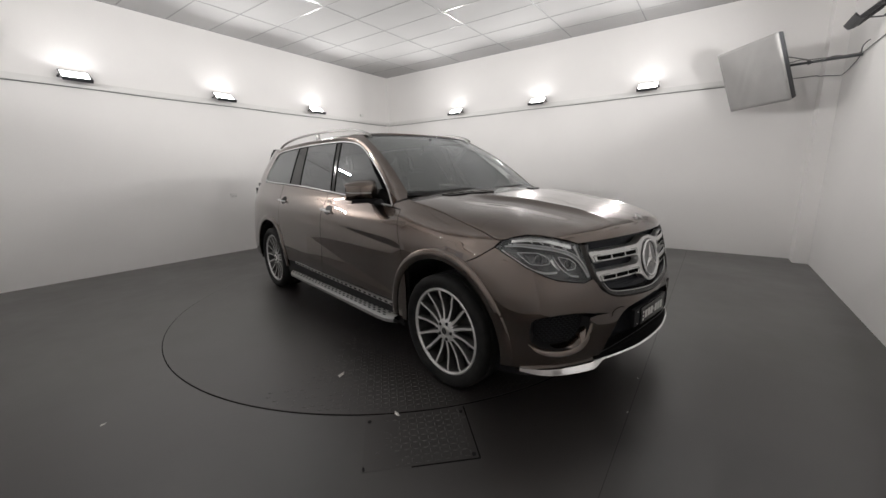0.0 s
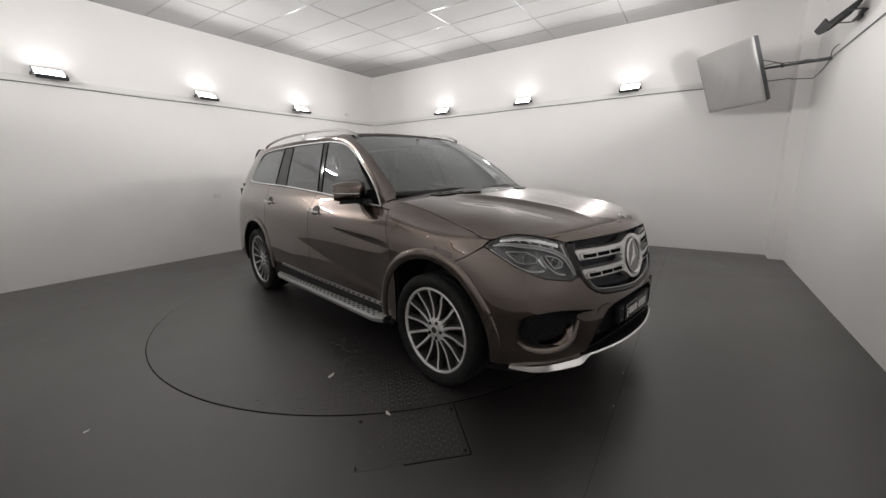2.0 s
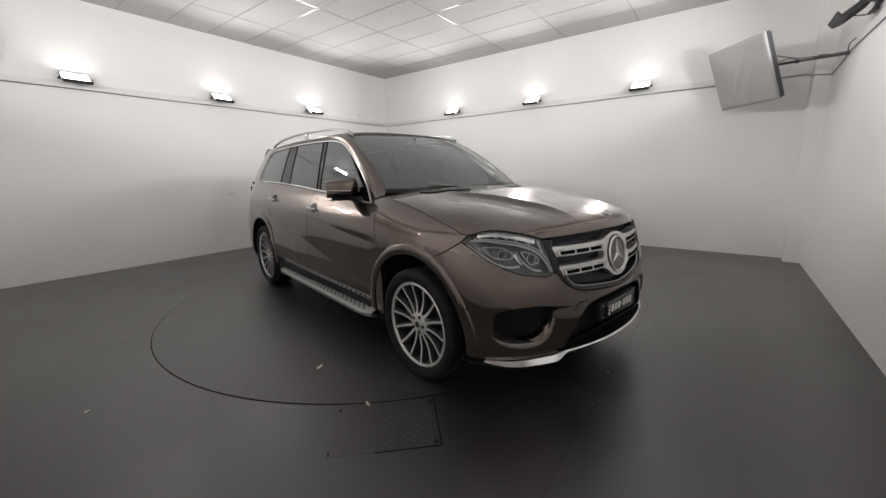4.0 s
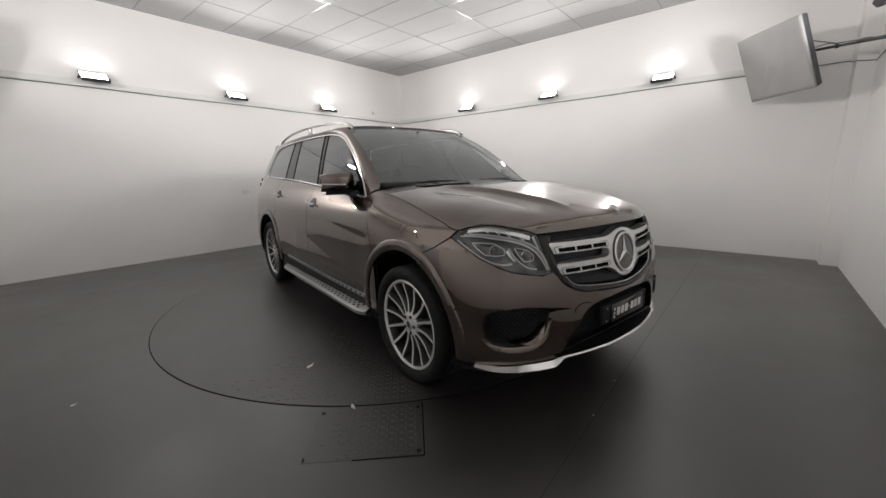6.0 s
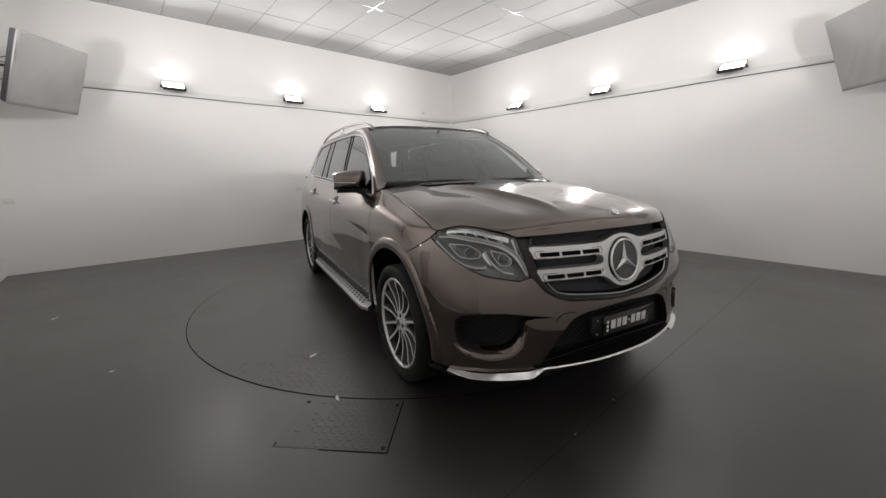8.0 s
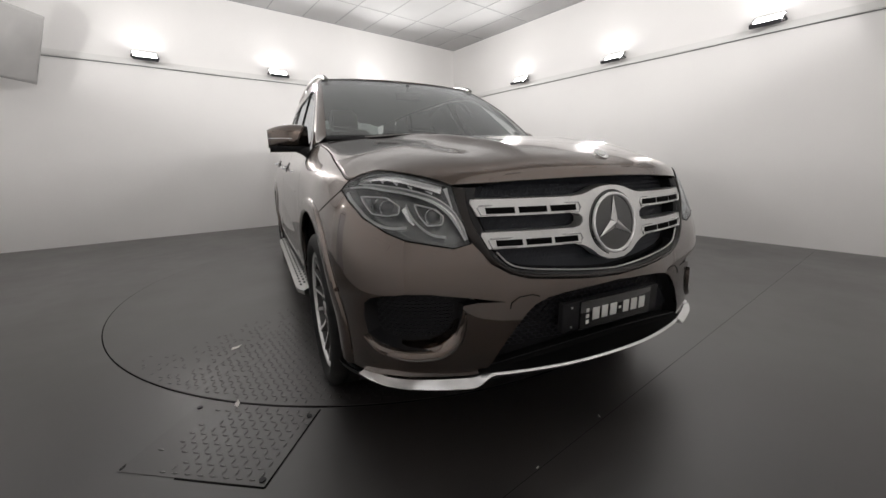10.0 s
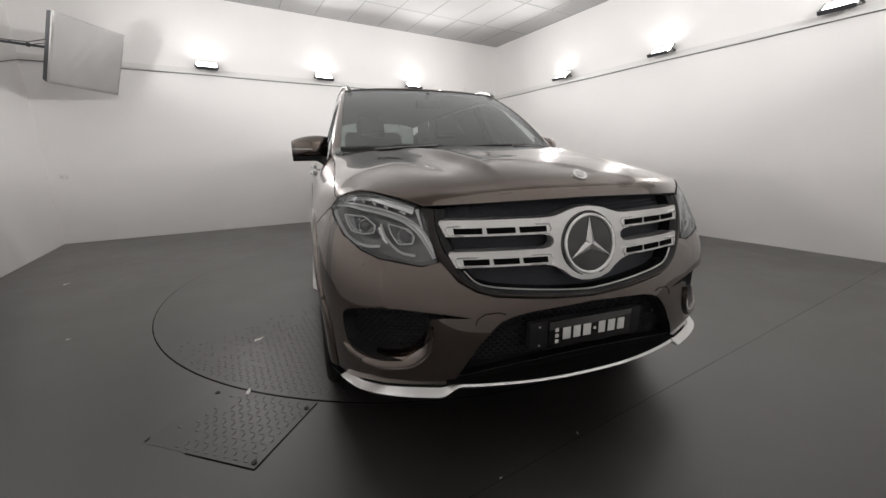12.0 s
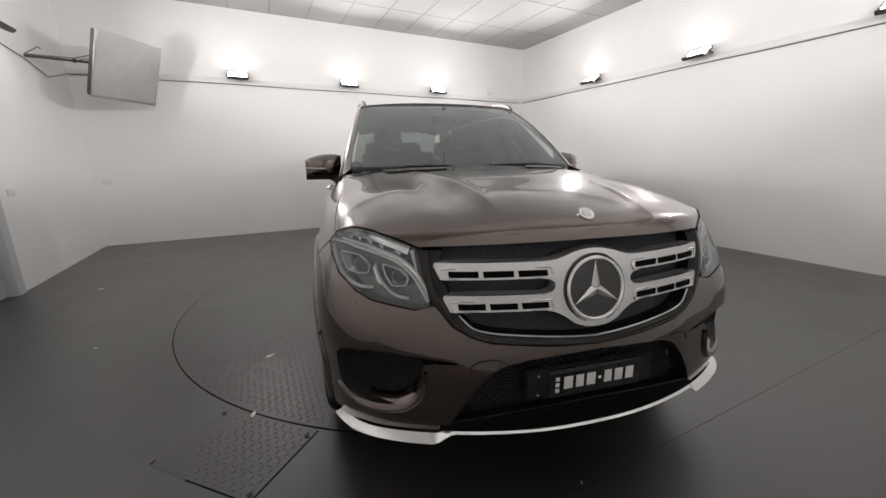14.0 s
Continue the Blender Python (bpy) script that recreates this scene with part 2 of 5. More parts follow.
def lathe(profile, n=48, axis="x"):
    """A turned solid from (along the axis, radius) pairs."""
    rows = []
    for k in range(n):
        w = 2 * math.pi * k / n
        rows.append([(a, r * math.cos(w), r * math.sin(w)) for a, r in profile])
    bm = loft(rows, closed=True)
    bmesh.ops.recalc_face_normals(bm, faces=bm.faces)
    return bm


def joined(*meshes):
    bm = meshes[0]
    for other in meshes[1:]:
        me = bpy.data.meshes.new("tmp")
        other.to_mesh(me)
        other.free()
        bm.from_mesh(me)
        bpy.data.meshes.remove(me)
    return bm


def flipped(bm, sx):
    """The same mesh on the car's other side where sx is -1."""
    if sx < 0:
        layer = bm.verts.layers.float_vector.get("true_normal")
        for v in bm.verts:
            v.co.x = -v.co.x
            if layer:
                v[layer] = (-v[layer][0], v[layer][1], v[layer][2])
        bmesh.ops.reverse_faces(bm, faces=bm.faces)
    return bm


def disc(center, r, n=20, axis=(0, -1, 0), depth=0.0):
    bm = bmesh.new()
    q = Vector(axis).to_track_quat("Z", "Y").to_matrix().to_4x4()
    bmesh.ops.create_cone(bm, cap_ends=True, segments=n, radius1=r, radius2=r, depth=max(depth, 0.001), matrix=Matrix.Translation(center) @ q)
    return bm


def spline(xs, ys):
    """A smooth curve through the points (xs, ys), without overshoot."""
    xs, ys = np.asarray(xs, float), np.asarray(ys, float)
    h, d = np.diff(xs), np.diff(ys) / np.diff(xs)
    m = np.concatenate(([d[0]], [0 if a * b <= 0 else 2 * a * b / (a + b) for a, b in zip(d, d[1:])], [d[-1]]))

    def at(x):
        i = int(np.clip(np.searchsorted(xs, x) - 1, 0, len(h) - 1))
        u = min(max((x - xs[i]) / h[i], 0.0), 1.0)
        return ((2 * u ** 3 - 3 * u ** 2 + 1) * ys[i] + (u ** 3 - 2 * u ** 2 + u) * h[i] * m[i]
                + (3 * u ** 2 - 2 * u ** 3) * ys[i + 1] + (u ** 3 - u ** 2) * h[i] * m[i + 1])
    return at


def rounded(points, n=24):
    """Points along a Catmull-Rom curve through the given ones."""
    p = [np.array(q, float) for q in points]
    p = [2 * p[0] - p[1]] + p + [2 * p[-1] - p[-2]]
    out = []
    for a, b, c, d in zip(p, p[1:], p[2:], p[3:]):
        for k in range(n):
            u = k / n
            out.append(0.5 * (2 * b + (c - a) * u + (2 * a - 5 * b + 4 * c - d) * u * u + (3 * b - a - 3 * c + d) * u ** 3))
    return np.array(out + [p[-2]])


# ---- the room ----
X0, X1, Y0, Y1, ROOM_H = -3.715, 4.39, -3.745, 4.42, 3.70
WT = 0.15


def structure(name, bm, material, label, smooth=False):
    return tagged(part(name, bm, material, smooth=smooth), label, "building", kind="structure")


structure("floor", boxes(((X0 - WT, Y0 - WT, -0.2), (X1 + WT, Y1 + WT, 0.0))), M_FLOOR, "dark grey sealed workshop floor with a soft sheen")
structure("wall_north", boxes(((X0 - WT, Y1, 0), (X1 + WT, Y1 + WT, ROOM_H + 0.1))), M_WALL, "plain white painted studio wall behind the car")
structure("wall_east", boxes(((X1, Y0, 0), (X1 + WT, Y1, ROOM_H + 0.1))), M_WALL, "plain white painted studio wall with flood lamps")
structure("wall_south", boxes(((X0 - WT, Y0 - WT, 0), (X1 + WT, Y0, ROOM_H + 0.1))), M_WALL, "plain white painted studio wall at the camera's side")
# west wall with a doorway
D0, D1, DH = 0.95, 1.90, 2.06
structure("wall_west", boxes(((X0 - WT, Y0, 0), (X0, D0, ROOM_H + 0.1)), ((X0 - WT, D1, 0), (X0, Y1, ROOM_H + 0.1)), ((X0 - WT, D0, DH), (X0, D1, ROOM_H + 0.1))),
          M_WALL, "plain white painted studio wall with a doorway")
structure("wall_pier", boxes(((X1 - 0.30, Y0, 0), (X1, Y0 + 0.17, ROOM_H))), M_WALL, "narrow white painted pier in the room's corner")
structure("door_frame", boxes(((X0 - WT, D0 - 0.09, 0), (X0 + 0.018, D0 + 0.03, DH + 0.03)), ((X0 - WT, D1 - 0.03, 0), (X0 + 0.018, D1 + 0.09, DH + 0.03)),
                              ((X0 - WT, D0 - 0.09, DH + 0.001), (X0 + 0.018, D1 + 0.09, DH + 0.12))), M_DOORPAINT, "pale painted timber door frame")
door = structure("door_1", bevelled(boxes(((X0 - 0.10, D0 + 0.034, 0.012), (X0 - 0.06, D1 - 0.034, DH - 0.004))), 0.003), M_DOORPAINT, "closed pale grey flush door", True)
door["category"] = "door"
part("door_handle", sweep([(X0 - 0.06, D1 - 0.11, 1.0), (X0 - 0.01, D1 - 0.11, 1.0), (X0 - 0.008, D1 - 0.22, 1.0)], 0.009), M_SATIN, door)

# suspended ceiling: tiles lowered between the bars
bm = bmesh.new()
box(bm, (X0 - WT, Y0 - WT, ROOM_H + 0.02), (X1 + WT, Y1 + WT, ROOM_H + 0.12))
GX, GY, TX, TY = 0.85, 1.00, 0.60, 1.20
xs = [X0 + 0.012] + [GX + TX * k for k in range(-9, 9) if X0 + 0.05 < GX + TX * k < X1 - 0.05] + [X1 - 0.012]
ys = [Y0 + 0.012] + [GY + TY * k for k in range(-6, 6) if Y0 + 0.05 < GY + TY * k < Y1 - 0.05] + [Y1 - 0.012]
for a, b in zip(xs, xs[1:]):
    for c, d in zip(ys, ys[1:]):
        dz = random.uniform(-0.002, 0.002)
        box(bm, (a + 0.008, c + 0.008, ROOM_H + dz), (b - 0.008, d - 0.008, ROOM_H + 0.025))
structure("ceiling", bm, M_TILE, "suspended ceiling of white mineral tiles")
bm = bmesh.new()
for x in xs[1:-1]:
    box(bm, (x - 0.007, Y0, ROOM_H - 0.004), (x + 0.007, Y1, ROOM_H + 0.004))
for y in ys[1:-1]:
    box(bm, (X0, y - 0.007, ROOM_H - 0.0045), (X1, y + 0.007, ROOM_H + 0.0035))
box(bm, (X0, Y1 - 0.018, ROOM_H - 0.006), (X1, Y1, ROOM_H + 0.006))
box(bm, (X1 - 0.018, Y0, ROOM_H - 0.006), (X1, Y1, ROOM_H + 0.006))
box(bm, (X0, Y0, ROOM_H - 0.006), (X0 + 0.018, Y1, ROOM_H + 0.006))
box(bm, (X0, Y0, ROOM_H - 0.006), (X1, Y0 + 0.018, ROOM_H + 0.006))
structure("ceiling_bars", bm, M_TBAR, "thin metal grid of the suspended ceiling")

# turntable: its disc, the gap round it and the tread plates
TC, TR = (0.075, 0.26), 2.235


def ring(c, r0, r1, z0, z1, n=160):
    rows = []
    for k in range(n):
        w = 2 * math.pi * k / n
        rows.append([(c[0] + r * math.cos(w), c[1] + r * math.sin(w), z) for r, z in ((r0, z0), (r0, z1), (r1, z1), (r1, z0))])
    return loft(rows, closed=True)


bm = disc((TC[0], TC[1], 0.0), TR - 0.004, 200, (0, 0, 1), 0.008)
turntable = tagged(part("turntable", bm, M_STEEL), "round dark steel turntable set flush into the floor", "turntable")
structure("turntable_gap", ring(TC, TR - 0.004, TR + 0.003, -0.001, 0.0015, 200), M_GAP, "thin dark gap round the turntable")


# raised lozenges of the tread plates, and the loose access plate in front of the turntable
def lozenges(spots, z, long=0.029, wide=0.0115, high=0.0021):
    verts, faces = [], []
    for x, y, w in spots:
        c, s = math.cos(w), math.sin(w)
        k = len(verts)
        for a, b, h in ((-1, 0, 0), (0, -1, 0), (1, 0, 0), (0, 1, 0), (-0.45, 0, 1), (0.45, 0, 1)):
            u, v = a * long / 2, b * wide / 2
            verts.append((x + u * c - v * s, y + u * s + v * c, z + h * high))
        faces += [(k, k + 1, k + 4), (k + 1, k + 5, k + 4), (k + 1, k + 2, k + 5), (k + 2, k + 3, k + 5), (k + 3, k + 4, k + 5), (k + 3, k, k + 4)]
    me = bpy.data.meshes.new("tread")
    me.from_pydata(verts, [], faces)
    bm = bmesh.new()
    bm.from_mesh(me)
    bpy.data.meshes.remove(me)
    return bm


def tread(inside, box2, pitch=0.034, turn=0.0):
    """Places of lozenges in rows, each turned against its neighbours."""
    out = []
    x0, y0, x1, y1 = box2
    for i in range(int((x1 - x0) / pitch)):
        for j in range(int((y1 - y0) / pitch)):
            x, y = x0 + i * pitch, y0 + j * pitch
            if inside(x, y):
                out.append((x, y, turn + (math.pi / 4 if (i + j) % 2 else -math.pi / 4)))
    return out


def in_tread(x, y):
    r = math.hypot(x - TC[0], y - TC[1])
    a = math.degrees(math.atan2(y - TC[1], x - TC[0]))
    return r < TR - 0.03 and -164 < a < -100 and r > 0.75 and random.random() < (a + 162) / 20


tagged(part("tread_pattern", lozenges(tread(in_tread, (-2.25, -2.05, 0.2, 0.4)), 0.0042), M_STEEL, turntable, smooth=False), kind="stuff")
PLATE_C, PLATE_A = (-1.66, -1.42), radians(-45.7)


def plate_point(u, v, z=0.0):
    c, s = math.cos(PLATE_A), math.sin(PLATE_A)
    return (PLATE_C[0] + u * c - v * s, PLATE_C[1] + u * s + v * c, z)


arc = []
for k in range(13):
    u = -0.28 + 0.56 * k / 12
    v = 0.5
    for _ in range(60):
        x, y, _z = plate_point(u, v)
        v -= (TR + 0.012 - math.hypot(x - TC[0], y - TC[1])) * -0.5 * -1
    arc.append((u, v))
bm = bmesh.new()
top = [bm.verts.new(plate_point(u, v, 0.0016)) for u, v in [(0.28, -0.23), (0.28, arc[-1][1])] + arc[-2:0:-1] + [(-0.28, arc[0][1]), (-0.28, -0.23)]]
f = bm.faces.new(top)
r = bmesh.ops.extrude_face_region(bm, geom=[f])
bmesh.ops.translate(bm, verts=[v for v in r["geom"] if isinstance(v, bmesh.types.BMVert)], vec=(0, 0, -0.0014))
bmesh.ops.recalc_face_normals(bm, faces=bm.faces)
plate = tagged(part("access_plate", bm, M_STEEL, smooth=False), "worn dark tread-plate cover screwed to the floor beside the turntable", "floor plate")


def in_plate(x, y):
    d = (x - PLATE_C[0], y - PLATE_C[1])
    c, s = math.cos(PLATE_A), math.sin(PLATE_A)
    u, v = d[0] * c + d[1] * s, -d[0] * s + d[1] * c
    return abs(u) < 0.268 and -0.215 < v < 0.3 and math.hypot(x - TC[0], y - TC[1]) > TR + 0.03 and random.random() < (u + 0.26) / 0.22


tagged(part("tread_pattern", lozenges(tread(in_plate, (-2.3, -2.1, -1.0, -0.8)), 0.0017), M_STEEL, plate, smooth=False), kind="stuff")
for a, b in (((.283, -.233), (.283, arc[-1][1] - .006)), ((-.05, -.233), (.283, -.233))):
    part("plate_gap", sweep([plate_point(*a, .001), plate_point(*b, .001)], .004, 6, flat=(.0035, .0012)), M_GAP, plate)
for u, v in ((0.258, -0.205), (0.258, 0.13), (-0.258, 0.13)):
    part("bolt", disc(plate_point(u, v, 0.003), 0.011, 12, (0, 0, 1), 0.005), M_BLACK, plate)
structure("floor_joint", boxes(((X0 + 0.01, -2.308, -0.001), (X1 - 0.01, -2.3058, 0.0006))), M_JOINT, "thin straight joint in the dark floor")

# scraps on the floor
def scrap(x, y, size, turn, z, material, label):
    bm = bmesh.new()
    pts = [(-0.5, -0.12, 0), (0.1, -0.2, 0.05), (0.5, 0.0, 0.18), (0.15, 0.22, 0.05), (-0.35, 0.16, 0.12)]
    v = [bm.verts.new((a * size, b * size, c * size + 0.001)) for a, b, c in pts]
    mid = bm.verts.new((0, 0, 0.10 * size))
    for a, b in zip(v, v[1:] + v[:1]):
        bm.faces.new((a, b, mid))
    ob = part("floor_scrap", bm, material, smooth=False, solid=0.0008)
    ob.matrix_basis = pose(x, y, z, 0, 0, turn)
    return tagged(ob, label, "litter", "scraps on the floor")


scrap(-1.512, -0.621, 0.062, 10, 0.0045, M_PAPER, "small torn white paper scrap lying on the turntable")
scrap(-1.612, -1.226, 0.05, 70, 0.003, M_PAPER, "small twisted white scrap lying on the tread plate")
scrap(-3.025, 1.73, 0.06, 30, 0.0, M_PAPER, "small pale scrap lying on the dark floor")
scrap(-2.003, -1.373, 0.03, 50, 0.0, M_BLACK, "tiny dark crumb lying on the floor")
scrap(-2.609, 0.088, 0.03, 0, 0.0, M_PAPER, "tiny pale chip lying on the floor")
scrap(-0.86, -2.30, 0.014, 0, 0.0012, M_PAPER, "tiny pale speck in the floor joint")
scrap(-0.44, -2.29, 0.016, 60, 0.0012, M_PAPER, "tiny pale speck in the floor joint")

# flood lamps: three on each wall, tipped up so that they light the ceiling and the walls above them
LAMP_TIP, BEAM_TIP = 50.0, 3.0


def flood_lamp(lens, label):
    """A lamp on a bracket: a finned, tapering housing, a rim and the lens inside it, leaning back to the wall."""
    t = thing("flood_lamp", Matrix(), label, "lamp", "flood lamps round the room")
    tip = Matrix.Translation((0, 0.115, 0)) @ pose(0, 0, 0, LAMP_TIP, 0, 0)     # +y: out of the wall

    def tipped(bm):
        bmesh.ops.transform(bm, matrix=tip, verts=bm.verts)
        return bm

    loop = lambda w, h, y: [(-w, y, -h), (w, y, -h), (w, y, h), (-w, y, h)]
    bm = loft([list(q) for q in zip(loop(.148, .108, 0.002), loop(.148, .108, -0.006), loop(.128, .086, -0.020), loop(.0, .0, -0.020))], closed=True)
    bmesh.ops.recalc_face_normals(bm, faces=bm.faces)
    housing = part("housing", tipped(bm), M_HOUSING, t, smooth=False, bevel=0.003)
    for k in range(8):
        x = -0.105 + k * 0.03
        part("cooling_fin", tipped(boxes(((x - .003, -0.027, -0.070), (x + .003, -0.019, 0.078)))), M_HOUSING, housing, smooth=False)
    bm = bmesh.new()
    # the lower bar's deep lip is added only to cut the light downwards
    for lo, hi in (((-0.150, 0.000, 0.099), (0.150, 0.010, 0.110)), ((-0.150, 0.000, -0.110), (0.150, 0.042, -0.099)), ((-0.150, 0.000, -0.0988), (-0.138, 0.0098, 0.0988)), ((0.138, 0.000, -0.0988), (0.150, 0.0098, 0.0988))):
        box(bm, lo, hi)
    part("rim", tipped(bm), M_HOUSING, housing, smooth=False)
    part("lens", tipped(boxes(((-0.1375, 0.001, -0.0985), (0.1375, 0.0055, 0.0985)))), lens, t, smooth=False)
    part("bracket", sweep([(-0.156, 0.115, 0.0), (-0.156, 0.03, -0.012), (-0.148, 0.014, -0.015), (0.148, 0.014, -0.015), (0.156, 0.03, -0.012), (0.156, 0.115, 0.0)], 0.006, flat=(0.013, 0.003)), M_HOUSING, t)
    for sx in (-1, 1):
        part("bracket_bolt", disc((sx * 0.159, 0.115, 0.0), 0.011, 10, (1, 0, 0), 0.010), M_HOUSING, t)
    part("wall_plate", bevelled(boxes(((-0.05, 0.0, -0.04), (0.05, 0.012, 0.02))), 0.003), M_HOUSING, t)
    return t


LZ = 2.66
spots = [(x, Y1, 180) for x in (-1.535, 0.308, 2.143)] + [(X1, y, 90) for y in (2.268, 0.375, -1.515)]
spots += [(X0, y, -90) for y in (2.45, 0.60, -1.25)] + [(x, Y0, 0) for x in (0.80, -1.00)]
base_lamp = flood_lamp(M_LENS, "lit white flood lamp in a dark housing, tipped upwards")
base_lamp.matrix_basis = pose(*spots[0][:2], LZ, 0, 0, spots[0][2])
for x, y, w in spots[1:]:
    copy_thing(base_lamp, pose(x, y, LZ, 0, 0, w))
big_lamp = copy_thing(base_lamp, pose(2.50, Y0, LZ + 0.10))
big_lamp.scale = (1.3, 1.3, 1.3)
big_lamp["label"] = "larger lit flood lamp in a dark housing, tipped upwards"
# an area light added in each lamp, aimed nearly level; the rim's added lower lip keeps it off the floor
beam = bpy.data.lights.new("flood_beam", "AREA")
beam.energy, beam.color, beam.spread = LAMP_WATTS, (1.0, 0.982, 0.972), radians(BEAM)
beam.shape, beam.size, beam.size_y = "RECTANGLE", 0.25, 0.024
for x, y, w, z, size in [(*p, LZ, 1.0) for p in spots] + [(2.50, Y0, 0, LZ + 0.10, 1.3)]:
    m = pose(x, y, z, 0, 0, w)
    at = m @ (size * (Matrix.Translation((0, 0.115, 0)) @ pose(0, 0, 0, LAMP_TIP) @ Vector((0, 0.019, -0.035))))
    new("flood_beam", beam).matrix_basis = look(at, at + m.to_3x3() @ (pose(0, 0, 0, BEAM_TIP) @ Vector((0, 1, 0))))

# the flat trunking and the cable below it
def run(name, lo, hi, material, label, category):
    return tagged(part(name, bevelled(boxes((lo, hi)), 0.003), material), label, category)


run("cable_trunking", (X0 + 0.01, Y1 - 0.022, 2.545), (X1 - 0.03, Y1, 2.625), M_TRIM, "flat white plastic cable trunking along the wall", "trunking")
run("cable_trunking", (X1 - 0.022, -2.75, 2.545), (X1, Y1 - 0.03, 2.625), M_TRIM, "flat white plastic cable trunking along the wall", "trunking")


def cable(path, r, label):
    return tagged(part("cable", sweep(path, r, 6), M_CABLE), label, "cable")


cable([(X0 + 0.02, Y1 - 0.012, 2.535)] + [(x, Y1 - 0.012, 2.536 + 0.004 * math.sin(x * 3)) for x in np.linspace(-3.4, 4.3, 24)], 0.0055, "thin dark cable clipped under the wall trunking")
cable([(X1 - 0.012, y, 2.536 + 0.004 * math.sin(y * 3)) for y in np.linspace(Y1 - 0.02, Y0 + 0.2, 24)], 0.0055, "thin dark cable clipped under the wall trunking")
cable([(X0 + 0.012, Y1 - 0.02, 2.535), (X0 + 0.012, 3.75, 2.37), (X0 + 0.012, 3.25, 2.47), (X0 + 0.012, 2.5, 2.55), (X0 + 0.012, 1.0, 2.55), (X0 + 0.012, -3.6, 2.55)], 0.0055, "thin dark cable clipped to the wall")
cable([(X1 - 0.012, Y0 + 0.20, 2.536), (X1 - 0.02, Y0 + 0.184, 2.53), (X1 - 0.15, Y0 + 0.182, 2.50), (X1 - 0.308, Y0 + 0.182, 2.48), (X1 - 0.312, Y0 + 0.10, 2.47), (X1 - 0.312, Y0 + 0.014, 2.46),
       (3.80, Y0 + 0.012, 2.47), (3.52, Y0 + 0.012, 2.50), (3.28, Y0 + 0.012, 2.545), (2.4, Y0 + 0.012, 2.55), (0, Y0 + 0.012, 2.55), (-3.6, Y0 + 0.012, 2.55)], 0.0055, "thin dark cable clipped to the wall")
tagged(part("junction_box", bevelled(boxes(((3.42, Y1 - 0.03, 2.68), (3.53, Y1, 2.74))), 0.004), M_TRIM), "small white junction box on the wall", "electrical box")


# power points
def outlet(m, label):
    t = thing("power_outlet", m, label, "outlet", "power points on the walls")
    part("cover", bevelled(boxes(((-0.058, 0, -0.036), (0.058, 0.011, 0.036))), 0.004), M_TRIM, t)
    for sx in (-1, 1):
        part("switch", bevelled(boxes(((sx * 0.028 - 0.007, 0.011, 0.014), (sx * 0.028 + 0.007, 0.015, 0.026))), 0.001), M_TRIM, t)
        bm = bmesh.new()
        for a, w in ((-0.008, 0.5), (0.008, -0.5), (0.0, 0.0)):
            box(bm, (-0.001, 0.0105, -0.005), (0.001, 0.0118, 0.005), Matrix.Translation((sx * 0.028 + a, 0, -0.012 - (0.012 if w == 0 else 0))) @ Matrix.Rotation(w, 4, "Y"))
        part("socket_slot", bm, M_BLACK, t)
    return t


first = outlet(pose(0.305, Y1, 1.02, 0, 0, 180), "white double power point on the white wall")
copy_thing(first, pose(-3.536, Y1, 0.995, 0, 0, 180))
copy_thing(first, pose(X0, 2.225, 0.993, 0, 0, -90))


